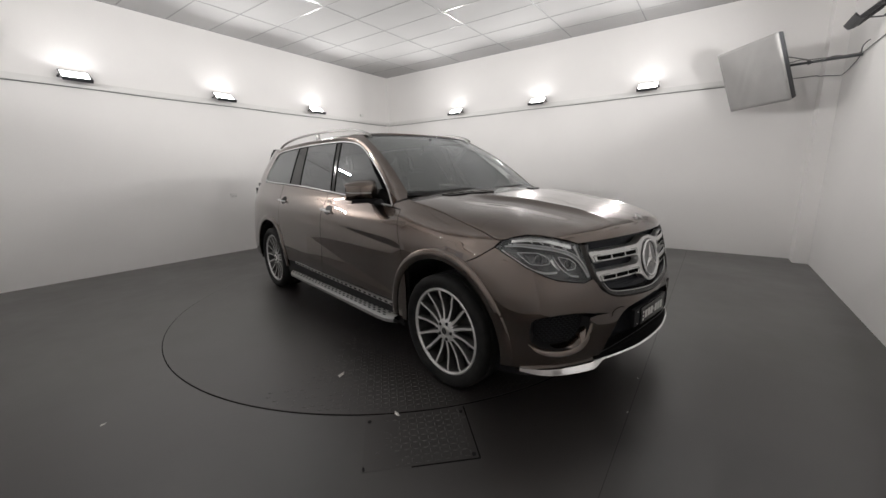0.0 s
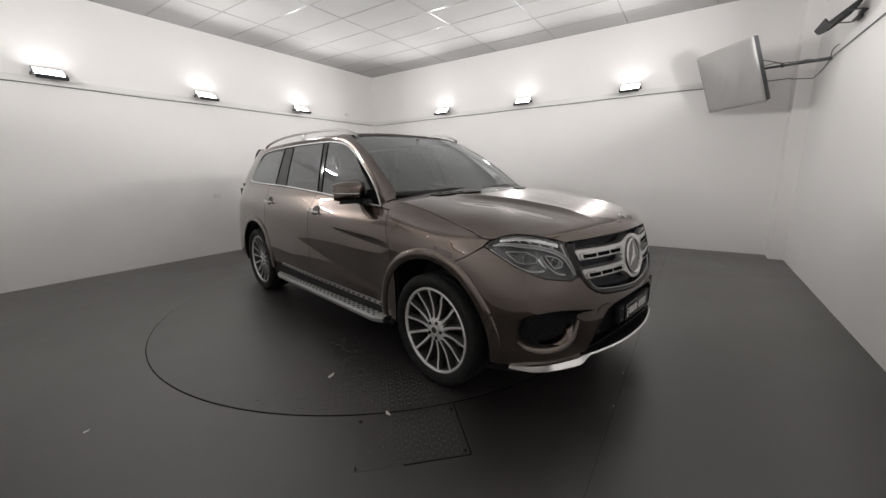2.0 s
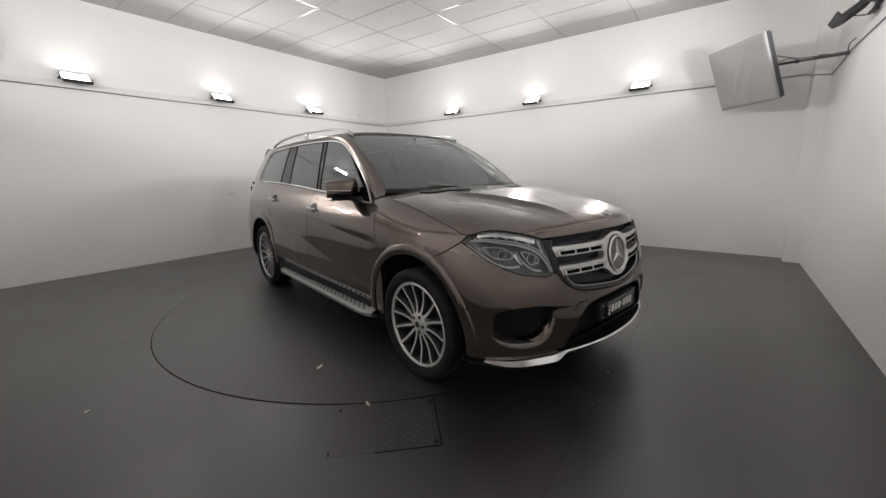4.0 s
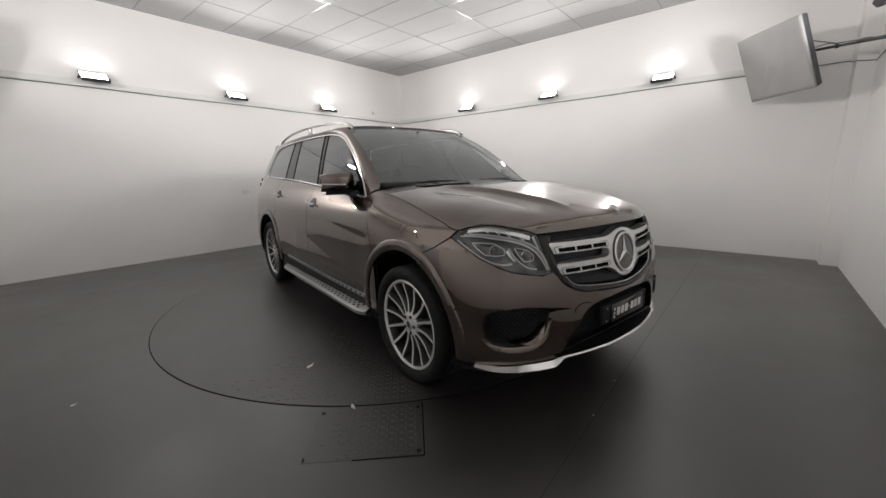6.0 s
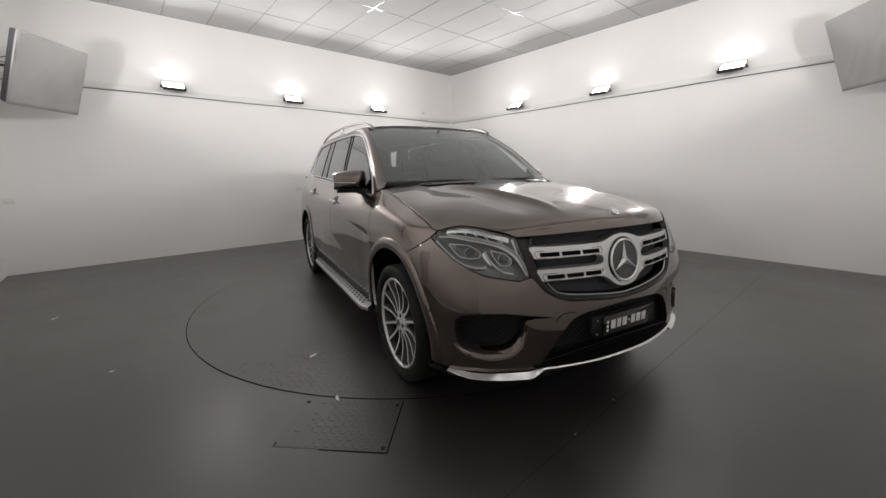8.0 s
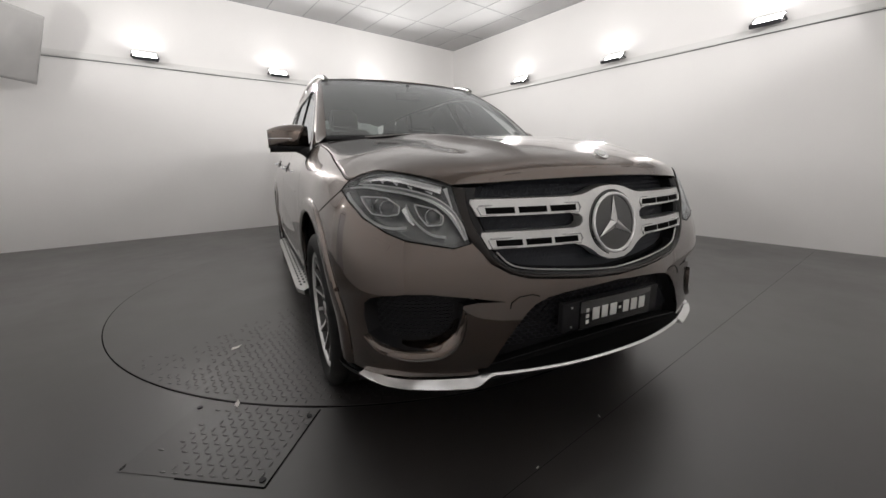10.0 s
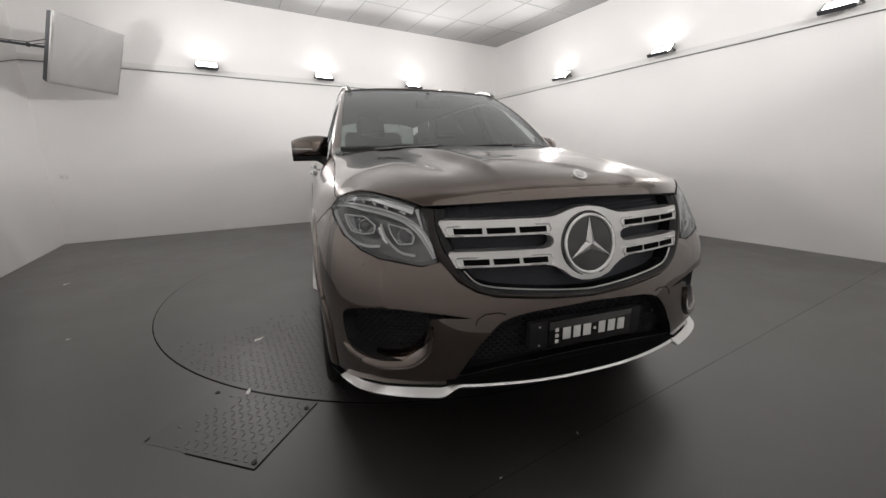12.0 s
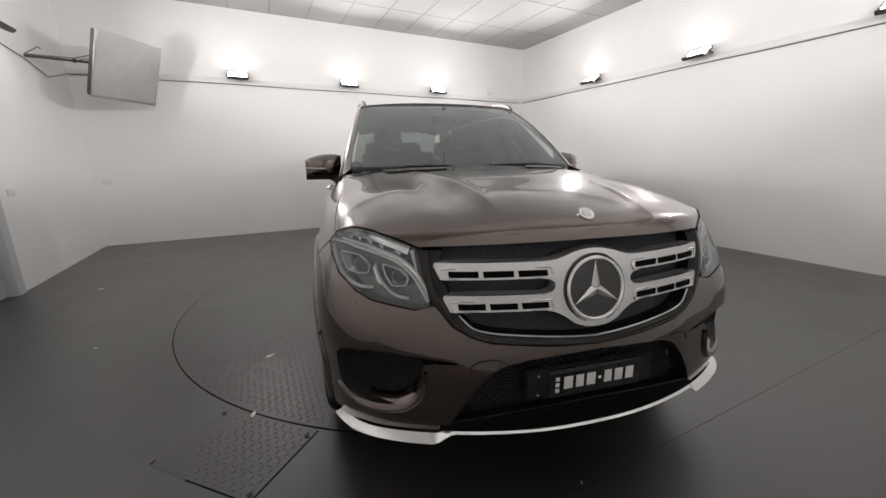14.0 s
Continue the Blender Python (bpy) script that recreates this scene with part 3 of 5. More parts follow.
# cloth-covered screens on swinging wall arms
def covered_screen(m, wall, label, w):
    """m: middle of the cloth's face, x along the width, -y out of the face; wall: where the arm meets the wall, in m's own frame."""
    t = thing("covered_screen", m, label, "screen", "covered screens in the corners")
    h, d = 0.405, 0.022
    rows = []
    for i in range(25):
        u = i / 24
        row = []
        for j in range(21):
            v = j / 20
            x, z = (2 * u - 1) * w, (2 * v - 1) * h
            sag = 0.010 * math.sin(u * 9 + v * 6) * math.sin(math.pi * u) + 0.007 * noise.noise((u * 4 + v * 2, v * 2.5 - u * 1.5, 3)) + 0.006 * math.sin((u - v) * 14) * u * (1 - v) + 0.018 * math.exp(-((u - 0.18 - 0.55 * v) / 0.045) ** 2) + 0.014 * math.exp(-((u - 0.46 - 0.45 * v) / 0.05) ** 2) * (1.2 - v) + 0.010 * math.exp(-((u - 0.02 - 0.6 * v) / 0.04) ** 2)
            row.append((x, -sag * math.sin(math.pi * v), z))
        rows.append(row)
    face = loft(rows, facing=(0, -1, 0))
    edge = [(-w, -h), (w, -h), (w, h), (-w, h)]
    rim = loft([[(x, 0, z), (x * 0.995, d, z * 0.995)] for x, z in edge], closed=True, facing=lambda c: Vector((c.x, 0, c.z)))
    part("cloth_cover", joined(face, rim), M_CLOTH, t, "pale grey stretched cloth with diagonal folds", solid=0.003)
    back = bmesh.new()
    tiers = [(0.988, d - 0.02), (0.988, d + 0.030), (0.965, d + 0.072), (0.88, d + 0.100), (0.60, d + 0.118), (0.0, d + 0.120)]
    back = loft([[(x * k, y, z * k) for k, y in tiers] for x, z in edge], closed=True, facing=lambda c: Vector((c.x, 0.3, c.z)))
    part("back_shell", back, M_BLACKBACK, t, "charcoal rounded back shell", smooth=False, bevel=0.008)
    plate_y = d + 0.145
    part("mount_plate", bevelled(boxes(((-0.10, d + 0.08, -0.10), (0.10, plate_y, 0.10))), 0.004), M_BLACKBACK, t)
    lead = [Vector((0.06, plate_y, 0.12)).lerp(Vector((wall[0], wall[1] - 0.02, wall[2] + 0.03)), u) + Vector((0, 0, 0.018 * math.sin(u * 19) - 0.05 * math.sin(math.pi * u))) for u in np.linspace(0, 1, 26)]
    part("power_lead", sweep(lead, 0.005, 6), M_CABLE, t)
    plug = [Vector(wall) + Vector(q) for q in ((0, -0.03, 0.03), (0.05, -0.06, 0.09), (0.10, -0.05, 0.13), (0.14, -0.04, 0.12))]
    part("loose_lead", sweep([tuple(p) for p in rounded(plug, 5)], 0.006, 6), M_CABLE, t)
    wx, wy, wz = wall
    elbow = Vector((wx * 0.5, plate_y + (wy - plate_y) * 0.5, 0.02 + (wz - 0.02) * 0.5))
    part("arm", sweep([(0, plate_y, 0.02), elbow], 0.02, flat=(0.009, 0.014)), M_BLACKBACK, t)
    part("arm", sweep([elbow, (wx, wy - 0.02, wz)], 0.02, flat=(0.009, 0.014)), M_BLACKBACK, t)
    part("mount_arm", bevelled(boxes(((-0.03, plate_y - 0.01, 0.03), (0.03, plate_y + 0.10, 0.085))), 0.006), M_BLACKBACK, t)
    part("mount_hook", sweep([(0, plate_y + 0.02, 0.08), (0, plate_y + 0.035, 0.15), (0, plate_y + 0.095, 0.16), (0, plate_y + 0.085, 0.085)], 0.007, 6), M_BLACKBACK, t)
    part("hinge", disc(elbow, 0.016, 14, (0, 0, 1), 0.045), M_BLACKBACK, t)
    part("cable_loop", sweep([(0.05, plate_y, 0.15), (wx * 0.2, plate_y + (wy - plate_y) * 0.2, 0.13), (wx * 0.5, plate_y + (wy - plate_y) * 0.5, 0.04 + wz * 0.5), (wx * 0.8, plate_y + (wy - plate_y) * 0.8, wz + 0.05), (wx, wy - 0.02, wz + 0.02)], 0.006, 6), M_CABLE, t)
    return t


def screen_pose(a, b, zt, zb):
    """From the ends of the top edge, seen from the room's middle left to right, and the heights of both edges; it tips to look down."""
    a, b = Vector((*a, 0)), Vector((*b, 0))
    x = (b - a).normalized()
    back = x.cross(Vector((0, 0, 1))) * -1          # towards the corner
    tip = math.acos(min(1, (zt - zb) / 0.81))
    up = Vector((0, 0, 1)) * math.cos(tip) - back * math.sin(tip)
    y = up.cross(x)
    mid = (a + b) / 2 + Vector((0, 0, zt)) - up * 0.405
    return Matrix(((x.x, y.x, up.x, mid.x), (x.y, y.y, up.y, mid.y), (x.z, y.z, up.z, mid.z), (0, 0, 0, 1)))


m = screen_pose((3.937, -2.418), (3.224, -2.980), 2.891, 2.138)
covered_screen(m, m.inverted() @ Vector((3.26, Y0, 2.53)), "cloth-covered grey screen on a dark wall arm above the pier", 0.455)
m = screen_pose((-2.993, 3.211), (-2.461, 3.913), 2.871, 2.111)
covered_screen(m, m.inverted() @ Vector((X0, 3.23, 2.51)), "cloth-covered grey screen on a dark wall arm with loose cables", 0.44)


# ---- the car's painted shell, in its own frame: nose towards -y, its right side towards -x ----
PLAN = [(0, -2.405), (0.2, -2.395), (0.4, -2.357), (0.55, -2.31), (0.7, -2.248), (0.80, -2.187), (0.882, -2.095), (0.934, -1.982), (0.957, -1.86), (0.966, -1.7),
        (0.967, -1.5), (0.967, -1.0), (0.967, -0.5), (0.967, 0.0), (0.967, 0.6), (0.967, 1.2), (0.962, 1.7), (0.945, 2.1), (0.90, 2.38), (0.8, 2.56), (0.5, 2.67), (0, 2.70)]
LEVELS = (0.24, 0.30, 0.40, 0.50, 0.60, 0.70, 0.80, 0.88, 0.95, 1.00, 1.05, 1.10, 1.15, 1.20, 1.25, 1.30)
# how far the side lies inside the widest outline, level by level, at stations along the outline
STATIONS = [
    ((0.0, -2.405), (.06, .02, .00, .00, .008, .027, .047, .063, .082, .105, .14, .20, .28, .35, .4, .45)),
    ((0.45, -2.345), (.06, .02, .00, .00, .008, .026, .046, .061, .080, .102, .14, .20, .28, .35, .4, .45)),
    ((0.80, -2.18), (.05, .02, .00, -.004, -.012, -.002, .030, .065, .098, .130, .17, .23, .29, .35, .4, .45)),
    ((0.945, -1.9), (.03, .01, .004, .002, -.003, .000, .016, .040, .078, .106, .15, .20, .26, .32, .4, .45)),
    ((0.967, -1.5), (.03, .01, .00, .00, .000, .000, .002, .010, .030, .055, .095, .15, .22, .30, .36, .42)),
    ((0.967, -1.05), (.05, .03, .02, .012, .006, .003, .003, .006, .016, .028, .050, .085, .13, .18, .24, .3)),
    ((0.967, -0.5), (.06, .04, .03, .022, .014, .008, .006, .008, .018, .030, .055, .085, .115, .135, .155, .175)),
    ((0.967, 0.5), (.06, .04, .03, .022, .014, .008, .006, .008, .016, .026, .046, .072, .10, .12, .14, .16)),
    ((0.964, 1.5), (.05, .02, .01, .00, .000, .000, .003, .008, .016, .026, .042, .062, .085, .11, .13, .15)),
    ((0.945, 2.1), (.05, .02, .01, .00, .000, .003, .008, .015, .024, .034, .05, .07, .09, .11, .13, .15)),
    ((0.82, 2.54), (.08, .03, .00, .00, .010, .02, .035, .045, .05, .06, .07, .09, .1, .12, .15, .18)),
    ((0.0, 2.70), (.10, .04, .00, .00, .010, .03, .04, .05, .05, .06, .07, .09, .1, .12, .15, .2)),
]


CURVE = rounded([(-0.2, -2.395)] + PLAN + [(-0.5, 2.67)])[24:-24]
ARC = np.concatenate(([0], np.cumsum(np.hypot(*np.diff(CURVE, axis=0).T))))
TANGENT = np.gradient(CURVE, ARC, axis=0)
S_END = float(ARC[-1])


def s_near(x, y):
    return float(ARC[np.argmin(np.hypot(CURVE[:, 0] - x, CURVE[:, 1] - y))])


def s_y(y):
    """The place along the outline where the flank passes the length y."""
    k = (CURVE[:, 0] > 0.78)
    return float(np.interp(y, CURVE[k, 1], ARC[k]))


STATION_S = [s_near(*p) for p, _ in STATIONS]
STATION_S[0], STATION_S[-1] = 0.0, S_END
COLUMNS = [spline(STATION_S, [row[k] for _, row in STATIONS]) for k in range(len(LEVELS))]


def inset(s, z):
    key = round(s, 4)
    if key not in INSETS:
        INSETS[key] = spline(LEVELS, [c(key) for c in COLUMNS])
    return INSETS[key](z)


INSETS = {}


def bump(x, lo, hi, soft):
    """1 between lo and hi, 0 outside, with soft edges."""
    def step(u):
        u = min(max(u, 0.0), 1.0)
        return u * u * (3 - 2 * u)
    return step((x - lo) / soft) * step((hi - x) / soft)


def shell(s, z, out=0.0):
    """A place on the painted body: s along the outline from the nose (minus: the car's right side), z the height, out: metres proud."""
    a = min(abs(s), S_END)
    x, y = np.interp(a, ARC, CURVE[:, 0]), np.interp(a, ARC, CURVE[:, 1])
    tx, ty = np.interp(a, ARC, TANGENT[:, 0]), np.interp(a, ARC, TANGENT[:, 1])
    d = inset(a, z) - out + crease(y, z) - fold(y, z)
    n = math.hypot(tx, ty)
    x, y = x - ty / n * d, y + tx / n * d
    return (math.copysign(max(x, 0.0), s), y, z)


def crease(y, z):
    """The flank's folds: a downward face under the character line, deepest in front, and a long slanted swelling over the sill."""
    if not -1.14 < y < 1.45:
        return 0.0
    front = min(max((0.30 - y) / 1.3, 0.0), 1.0)
    line = 0.952 + 0.054 * min(y, 0.30)
    high = 0.010 + 0.034 * front
    zb = line - high
    zt = 0.795 - 0.04 * min(max((y - 0.1) / 0.48, 0.0), 1.0)
    zw = min(0.684 + 0.180 * y, zt - 0.002)
    zo = min(0.540 + 0.060 * y, zw - 0.004)
    a = 0.38 * high * front ** 0.6
    b = a - min(a, 0.14 * (zb - zt))
    c = b + 0.030 * (zt - zw)
    d = c - (0.13 + 0.09 * front) * (zw - zo)
    knots, depth = (zo, zw, zt, zb, line), (d, c, b, a, 0.0)
    total = 0.0
    for k in (-2, -1, 0, 1, 2):
        total += np.interp(z + 0.0035 * k, knots, depth)
    return bump(y, -1.14, 1.45, 0.30) * float(total) / 5


def fold(y, z):
    """The soft shoulder of the front wing, which falls from the windscreen towards the lamp."""
    if not -1.85 < y < -0.85:
        return 0.0
    return 0.003 * bump(y, -1.85, -0.85, 0.40) * math.exp(-((z - (1.062 + 0.135 * (y + 1.1))) / 0.04) ** 2)


# ---- the car ----
AXLE_F, AXLE_R, HUB_Z = -1.508, 1.5375, 0.366
ARCH_F = -1.492
car = thing("car", pose(0.022, 0.0137, 0.004, 0, 0, -11.8), "brown metallic seven-seat SUV with silver multi-spoke wheels parked on the turntable", "car")


def both(name, make, material, parent=None, **kw):
    """A part on the car's right (-x) and its twin on the left."""
    return [part(name, flipped(make(), sx), material, (parent or car) if not isinstance(parent, list) else parent[k], **kw) for k, sx in enumerate((-1, 1))]


def arch(cy, r, a0, a1, n=20):
    """(s, z) along a wheel arch, angles in degrees from straight ahead over the top to the rear."""
    out = []
    for k in range(n + 1):
        w = radians(a0 + (a1 - a0) * k / n)
        out.append((s_y(cy - r * math.cos(w)), HUB_Z + r * math.sin(w)))
    return out


def at_height(cy, r, z, rear):
    return math.degrees(math.asin((z - HUB_Z) / r)) if not rear else 180 - math.degrees(math.asin((z - HUB_Z) / r))


RA = 0.475
side_out = lambda c: Vector((1, -0.2, 0)) if c.x > 0 else Vector((-1, -0.2, 0))
outward = lambda c: Vector((c.x * 1.2, c.y, 0))
SURROUND = [(0, .628), (.15, .635), (.27, .645), (.38, .655), (.45, .675), (.515, .712), (.553, .757), (.578, .783)]
LAMP_LOW = [(.583, .780), (.64, .769), (.715, .782), (.80, .796), (.875, .820), (.985, .862), (1.095, .914), (1.187, .948)]
LAMP_TOP = [(1.187, .956), (1.155, .985), (1.087, 1.004), (.997, 1.017), (.90, 1.014), (.77, .999), (.70, .985), (.640, .966)]
SHUT = [(1.192, .946), (1.285, .886), (1.36, .852)]
INTAKE = [(0, .612), (.15, .605), (.25, .597), (.314, .586), (.36, .568), (.392, .541), (.43, .495), (.485, .418), (.53, .345), (.548, .325)]
FOG_TOP = [(.955, .535), (.948, .585), (.925, .606), (.88, .618), (.80, .628), (.72, .626), (.58, .605), (.465, .584)]
FOG_LOW = [(.465, .584), (.56, .588), (.612, .582), (.622, .527), (.640, .475), (.665, .443), (.71, .426), (.81, .430), (.90, .446), (.945, .475), (.955, .535)]
bump_arch = arch(ARCH_F, RA, at_height(ARCH_F, RA, 0.54, False), 68)
low_arch = arch(ARCH_F, RA, at_height(ARCH_F, RA, 0.315, False), at_height(ARCH_F, RA, 0.54, False), 6)


def half_bumper(sx):
    up = SURROUND + LAMP_LOW[1:] + SHUT + [bump_arch[-1]] + bump_arch[::-1][1:] + FOG_TOP + [INTAKE[4]] + INTAKE[:4][::-1]
    low = [INTAKE[4]] + FOG_LOW + low_arch[::-1] + [(1.02, .312), (.80, .315), (.62, .318), (.548, .325)] + INTAKE[5:9][::-1]
    return [[(sx * s, z) for s, z in o] for o in (up, low)]


part("front_bumper", panel(half_bumper(1) + half_bumper(-1), lambda s, z: shell(s, z, 0.0), 0.03, outward, None, 0.012), M_PAINT, car)

# the bonnet's edge: along the lamp, then back along the wing
W_KEYS = [0, .07, .14, .24, .30, .36, .40, .52, .68, .84, 1.0]
YC = spline(W_KEYS, [-2.335, -2.32, -2.27, -2.12, -2.02, -1.92, -1.86, -1.68, -1.44, -1.22, -1.03])
EDGE = [(.640, .970), (.70, .989), (.77, 1.003), (.90, 1.018), (.997, 1.021), (1.087, 1.008), (1.162, .988), (1.307, 1.023), (1.632, 1.096), (1.88, 1.143), (2.06, 1.169)]
EDGE_S, EDGE_Z = spline(W_KEYS, [e[0] for e in EDGE]), spline(W_KEYS, [e[1] for e in EDGE])

EDGE_EVEN = spline([0, .14, .3, .4, .52, .68, .84, 1], [.970, 1.003, 1.024, 1.038, 1.060, 1.100, 1.143, 1.169])

# wings: from the lamp over the arch to the door
front_over = arch(ARCH_F, RA, 68, at_height(ARCH_F, RA, 0.33, True), 24)
DOOR_F = [(2.042, 1.085), (2.0, .95), (1.962, .86), (1.925, .72), (1.918, .58), (1.93, .42), (1.945, .33)]
HOOD_SHUT = [(1.200, .951), (1.19, .966)] + [(EDGE_S(w), EDGE_Z(w) - 0.0038) for w in np.linspace(0.405, 1.0, 22)]


def wing():
    o = HOOD_SHUT + [(2.15, 1.140), (2.175, 1.118), (2.05, 1.106)] + DOOR_F + front_over[::-1] + [(1.368, .853), (1.29, .891)]
    return panel([o], lambda s, z: shell(s, z), 0.03, outward, 0.015, 0.012)


both("front_wing", wing, M_PAINT)

# doors up to the waist, and the quarter panel behind them
WAIST = spline([-1.1, -0.885, -0.5, 0.1, 0.88, 1.8, 2.3, 2.6], [1.10, 1.112, 1.142, 1.186, 1.230, 1.262, 1.268, 1.26])
SILL_Z = 0.440


def waist(y0, y1, n=10):
    return [(s_y(y0 + (y1 - y0) * k / n), WAIST(y0 + (y1 - y0) * k / n) - 0.002) for k in range(n + 1)]


FD, RD = 0.135, 1.17
cut = [p for p in arch(AXLE_R, RA + 0.03, 0, 75, 18)]


def front_door():
    o = [(s + 0.005, z) for s, z in [(2.05, 1.10)] + DOOR_F[:-2] + [(1.929, SILL_Z)]] + [(s_y(FD) - 0.003, SILL_Z), (s_y(FD) - 0.003, 0.9)] + waist(-0.93, FD - 0.003)[::-1]
    return panel([o], lambda s, z: shell(s, z), 0.03, side_out, 0.012, 0.012)


def rear_door():
    lower = [p for p in cut if p[0] < s_y(RD + 0.02) and p[1] > SILL_Z + 0.01]
    o = [(s_y(FD) + 0.003, SILL_Z)] + [(lower[0][0] - 0.004, SILL_Z)] + lower + [(s_y(RD + 0.02), 0.92)] + waist(FD + 0.003, RD + 0.10)[::-1]
    return panel([o], lambda s, z: shell(s, z), 0.03, side_out, 0.012, 0.012)


def quarter():
    over = arch(AXLE_R, RA, at_height(AXLE_R, RA, 0.80, False), 180, 24)
    lower = [p for p in cut if p[0] < s_y(RD + 0.02)]
    o = waist(RD + 0.106, 2.3) + [(s_near(0.86, 2.48), 1.25), (S_END - 0.55, 1.24), (S_END - 0.55, 0.32), (s_near(0.9, 2.38), 0.32)] + [(s_y(1.5375 + RA), 0.34)] + over[::-1]
    o += [(s_y(RD + 0.026), 0.80), (s_y(RD + 0.026), 0.92)]
    return panel([o], lambda s, z: shell(s, z), 0.035, outward, 0.03, 0.012)


front_doors = both("front_door", front_door, M_PAINT)
rear_doors = both("rear_door", rear_door, M_PAINT)
both("quarter_panel", quarter, M_PAINT)
part("tailgate", panel([[(S_END - 0.56, 0.32), (S_END - 0.56, 1.24), (S_END + 0.0, 1.24), (S_END, 0.32)]], lambda s, z: shell(s, z), 0.06, (0, 1, 0)), M_PAINT, car)
part("tailgate", panel([[(-S_END + 0.56, 0.32), (-S_END + 0.56, 1.24), (-S_END - 0.0, 1.24), (-S_END, 0.32)]], lambda s, z: shell(s, z), 0.06, (0, 1, 0)), M_PAINT, car)


# dark strips behind the shut lines
def seam(points, wide=0.022, deep=0.016):
    p = rounded([np.array(q) for q in points], 6)
    t = np.gradient(p, axis=0)
    n = np.stack([-t[:, 1], t[:, 0]], 1) / np.maximum(np.hypot(t[:, 0], t[:, 1]), 1e-9)[:, None]
    return loft([[shell(*(q + k * wide * w), -deep) for k in (-1, 1)] for q, w in zip(p, n)], facing=outward)


SEAMS = [DOOR_F, [(s_y(FD), SILL_Z), (s_y(FD), 0.8), (s_y(FD), 1.18)], [(s_y(RD + 0.023), 0.80), (s_y(RD + 0.023), 0.95), (s_y(RD + 0.10), 1.24)],
         [(s, z) for s, z in cut if s < s_y(RD + 0.02)], SHUT]
for line in SEAMS:
    both("panel_gap", lambda: seam(line), M_GAP)
both("panel_gap", lambda: seam([(s, z - 0.016) for s, z in HOOD_SHUT[2:]], 0.008, 0.012), M_GAP)


# arch flares, the inner arches and the sills
def flare(cy, zlow_f, zlow_r):
    rows = []
    a0, a1 = at_height(cy, RA, zlow_f, False), at_height(cy, RA, zlow_r, True)
    for k in range(41):
        w = radians(a0 + (a1 - a0) * k / 40)
        row = []
        for r, out in ((RA - 0.006, -0.03), (RA - 0.006, 0.005), (RA + 0.004, 0.011), (RA + 0.03, 0.013), (RA + 0.052, 0.010), (RA + 0.060, 0.002), (RA + 0.060, -0.01)):
            row.append(shell(s_y(cy - r * math.cos(w)), HUB_Z + r * math.sin(w), out))
        rows.append(row)
    return loft(rows, facing=side_out)


both("wheel_arch_flare", lambda: flare(ARCH_F, 0.33, 0.34), M_PAINT)
both("wheel_arch_flare", lambda: flare(AXLE_R, 0.36, 0.34), M_PAINT)


def liner(cy):
    rows = []
    for k in range(25):
        w = radians(-8 + 196 * k / 24)
        rows.append([(x, cy - r * math.cos(w), HUB_Z + r * math.sin(w)) for x, r in ((0.945, RA - 0.004), (0.62, RA + 0.01), (0.60, 0.06))])
    return loft(rows)


for cy in (ARCH_F, AXLE_R):
    both("arch_liner", lambda: liner(cy), M_BLACK)
sills = both("sill", lambda: panel([[(s_y(-1.07), 0.26), (s_y(-1.07), SILL_Z + 0.012), (s_y(1.05), SILL_Z + 0.012), (s_y(1.06), 0.26)]], lambda s, z: shell(s, z, -0.010), 0.05, side_out), M_BLACK, label="dark plastic sill")
part("underbody", boxes(((-0.62, -2.15, 0.24), (0.62, 2.4, 0.34)), ((-0.9, -1.0, 0.25), (0.9, 1.0, 0.33))), M_BLACK, car)


# running boards with rubber studs
def board():
    rows = []
    for k in range(31):
        y = -1.00 + 1.93 * k / 30
        e = min(1.0, (y + 1.02) / 0.10, (0.95 - y) / 0.10)
        xo = 0.945 + 0.065 * max(e, 0) ** 0.5
        rows.append([(0.86, y, 0.335), (0.90, y, 0.330), (xo - 0.02, y, 0.322), (xo, y, 0.310), (xo - 0.003, y, 0.285), (xo - 0.03, y, 0.272), (0.86, y, 0.275)])
    bm = loft(rows)
    bmesh.ops.holes_fill(bm, edges=bm.edges)
    bmesh.ops.recalc_face_normals(bm, faces=bm.faces)
    return bm


boards = both("running_board", board, M_BOARD, label="brushed silver running board")


def oval(long, wide, high, m):
    bm = bmesh.new()
    bmesh.ops.create_uvsphere(bm, u_segments=10, v_segments=4, radius=1, matrix=m @ Matrix.Diagonal((wide / 2, long / 2, high, 1)))
    return bm


def board_z(x):
    return 0.330 - (x - 0.90) * 0.09


for sx, bd in zip((-1, 1), boards):
    for k in range(26):
        for j in range(3):
            y = -0.90 + k * 0.070 + (j % 2) * 0.035
            x = 0.932 + j * 0.024
            m4 = Matrix.Translation((x, y, board_z(x) + 0.0005)) @ Matrix.Rotation(radians(5), 4, "Y")
            part("rubber_stud", flipped(oval(0.042, 0.0155, 0.003, m4), sx), M_RUBBER, bd)
# a bright chain of links along the sill
def link_z(y):
    return 0.418 + 0.016 * (y + 0.3)


for sx, st in zip((-1, 1), sills):
    ys2 = np.linspace(-0.97, 0.80, 30)
    chain = part("link_strip", flipped(loft([[shell(s_y(y), link_z(y) + dz, o) for dz, o in ((-.0150, -.010), (-.0140, .001), (.0140, .003), (.0150, -.010))] for y in ys2], facing=side_out), sx), M_SATIN, car, "silver strip of links")
    for k in range(24):
        y = -0.945 + k * 0.0735
        m4 = Matrix.Translation(shell(s_y(y), link_z(y), .0015)) @ Matrix.Rotation(radians(86), 4, "Y")
        part("rubber_stud", flipped(oval(0.050, 0.0175, 0.0035, m4), sx), M_RUBBER, chain)


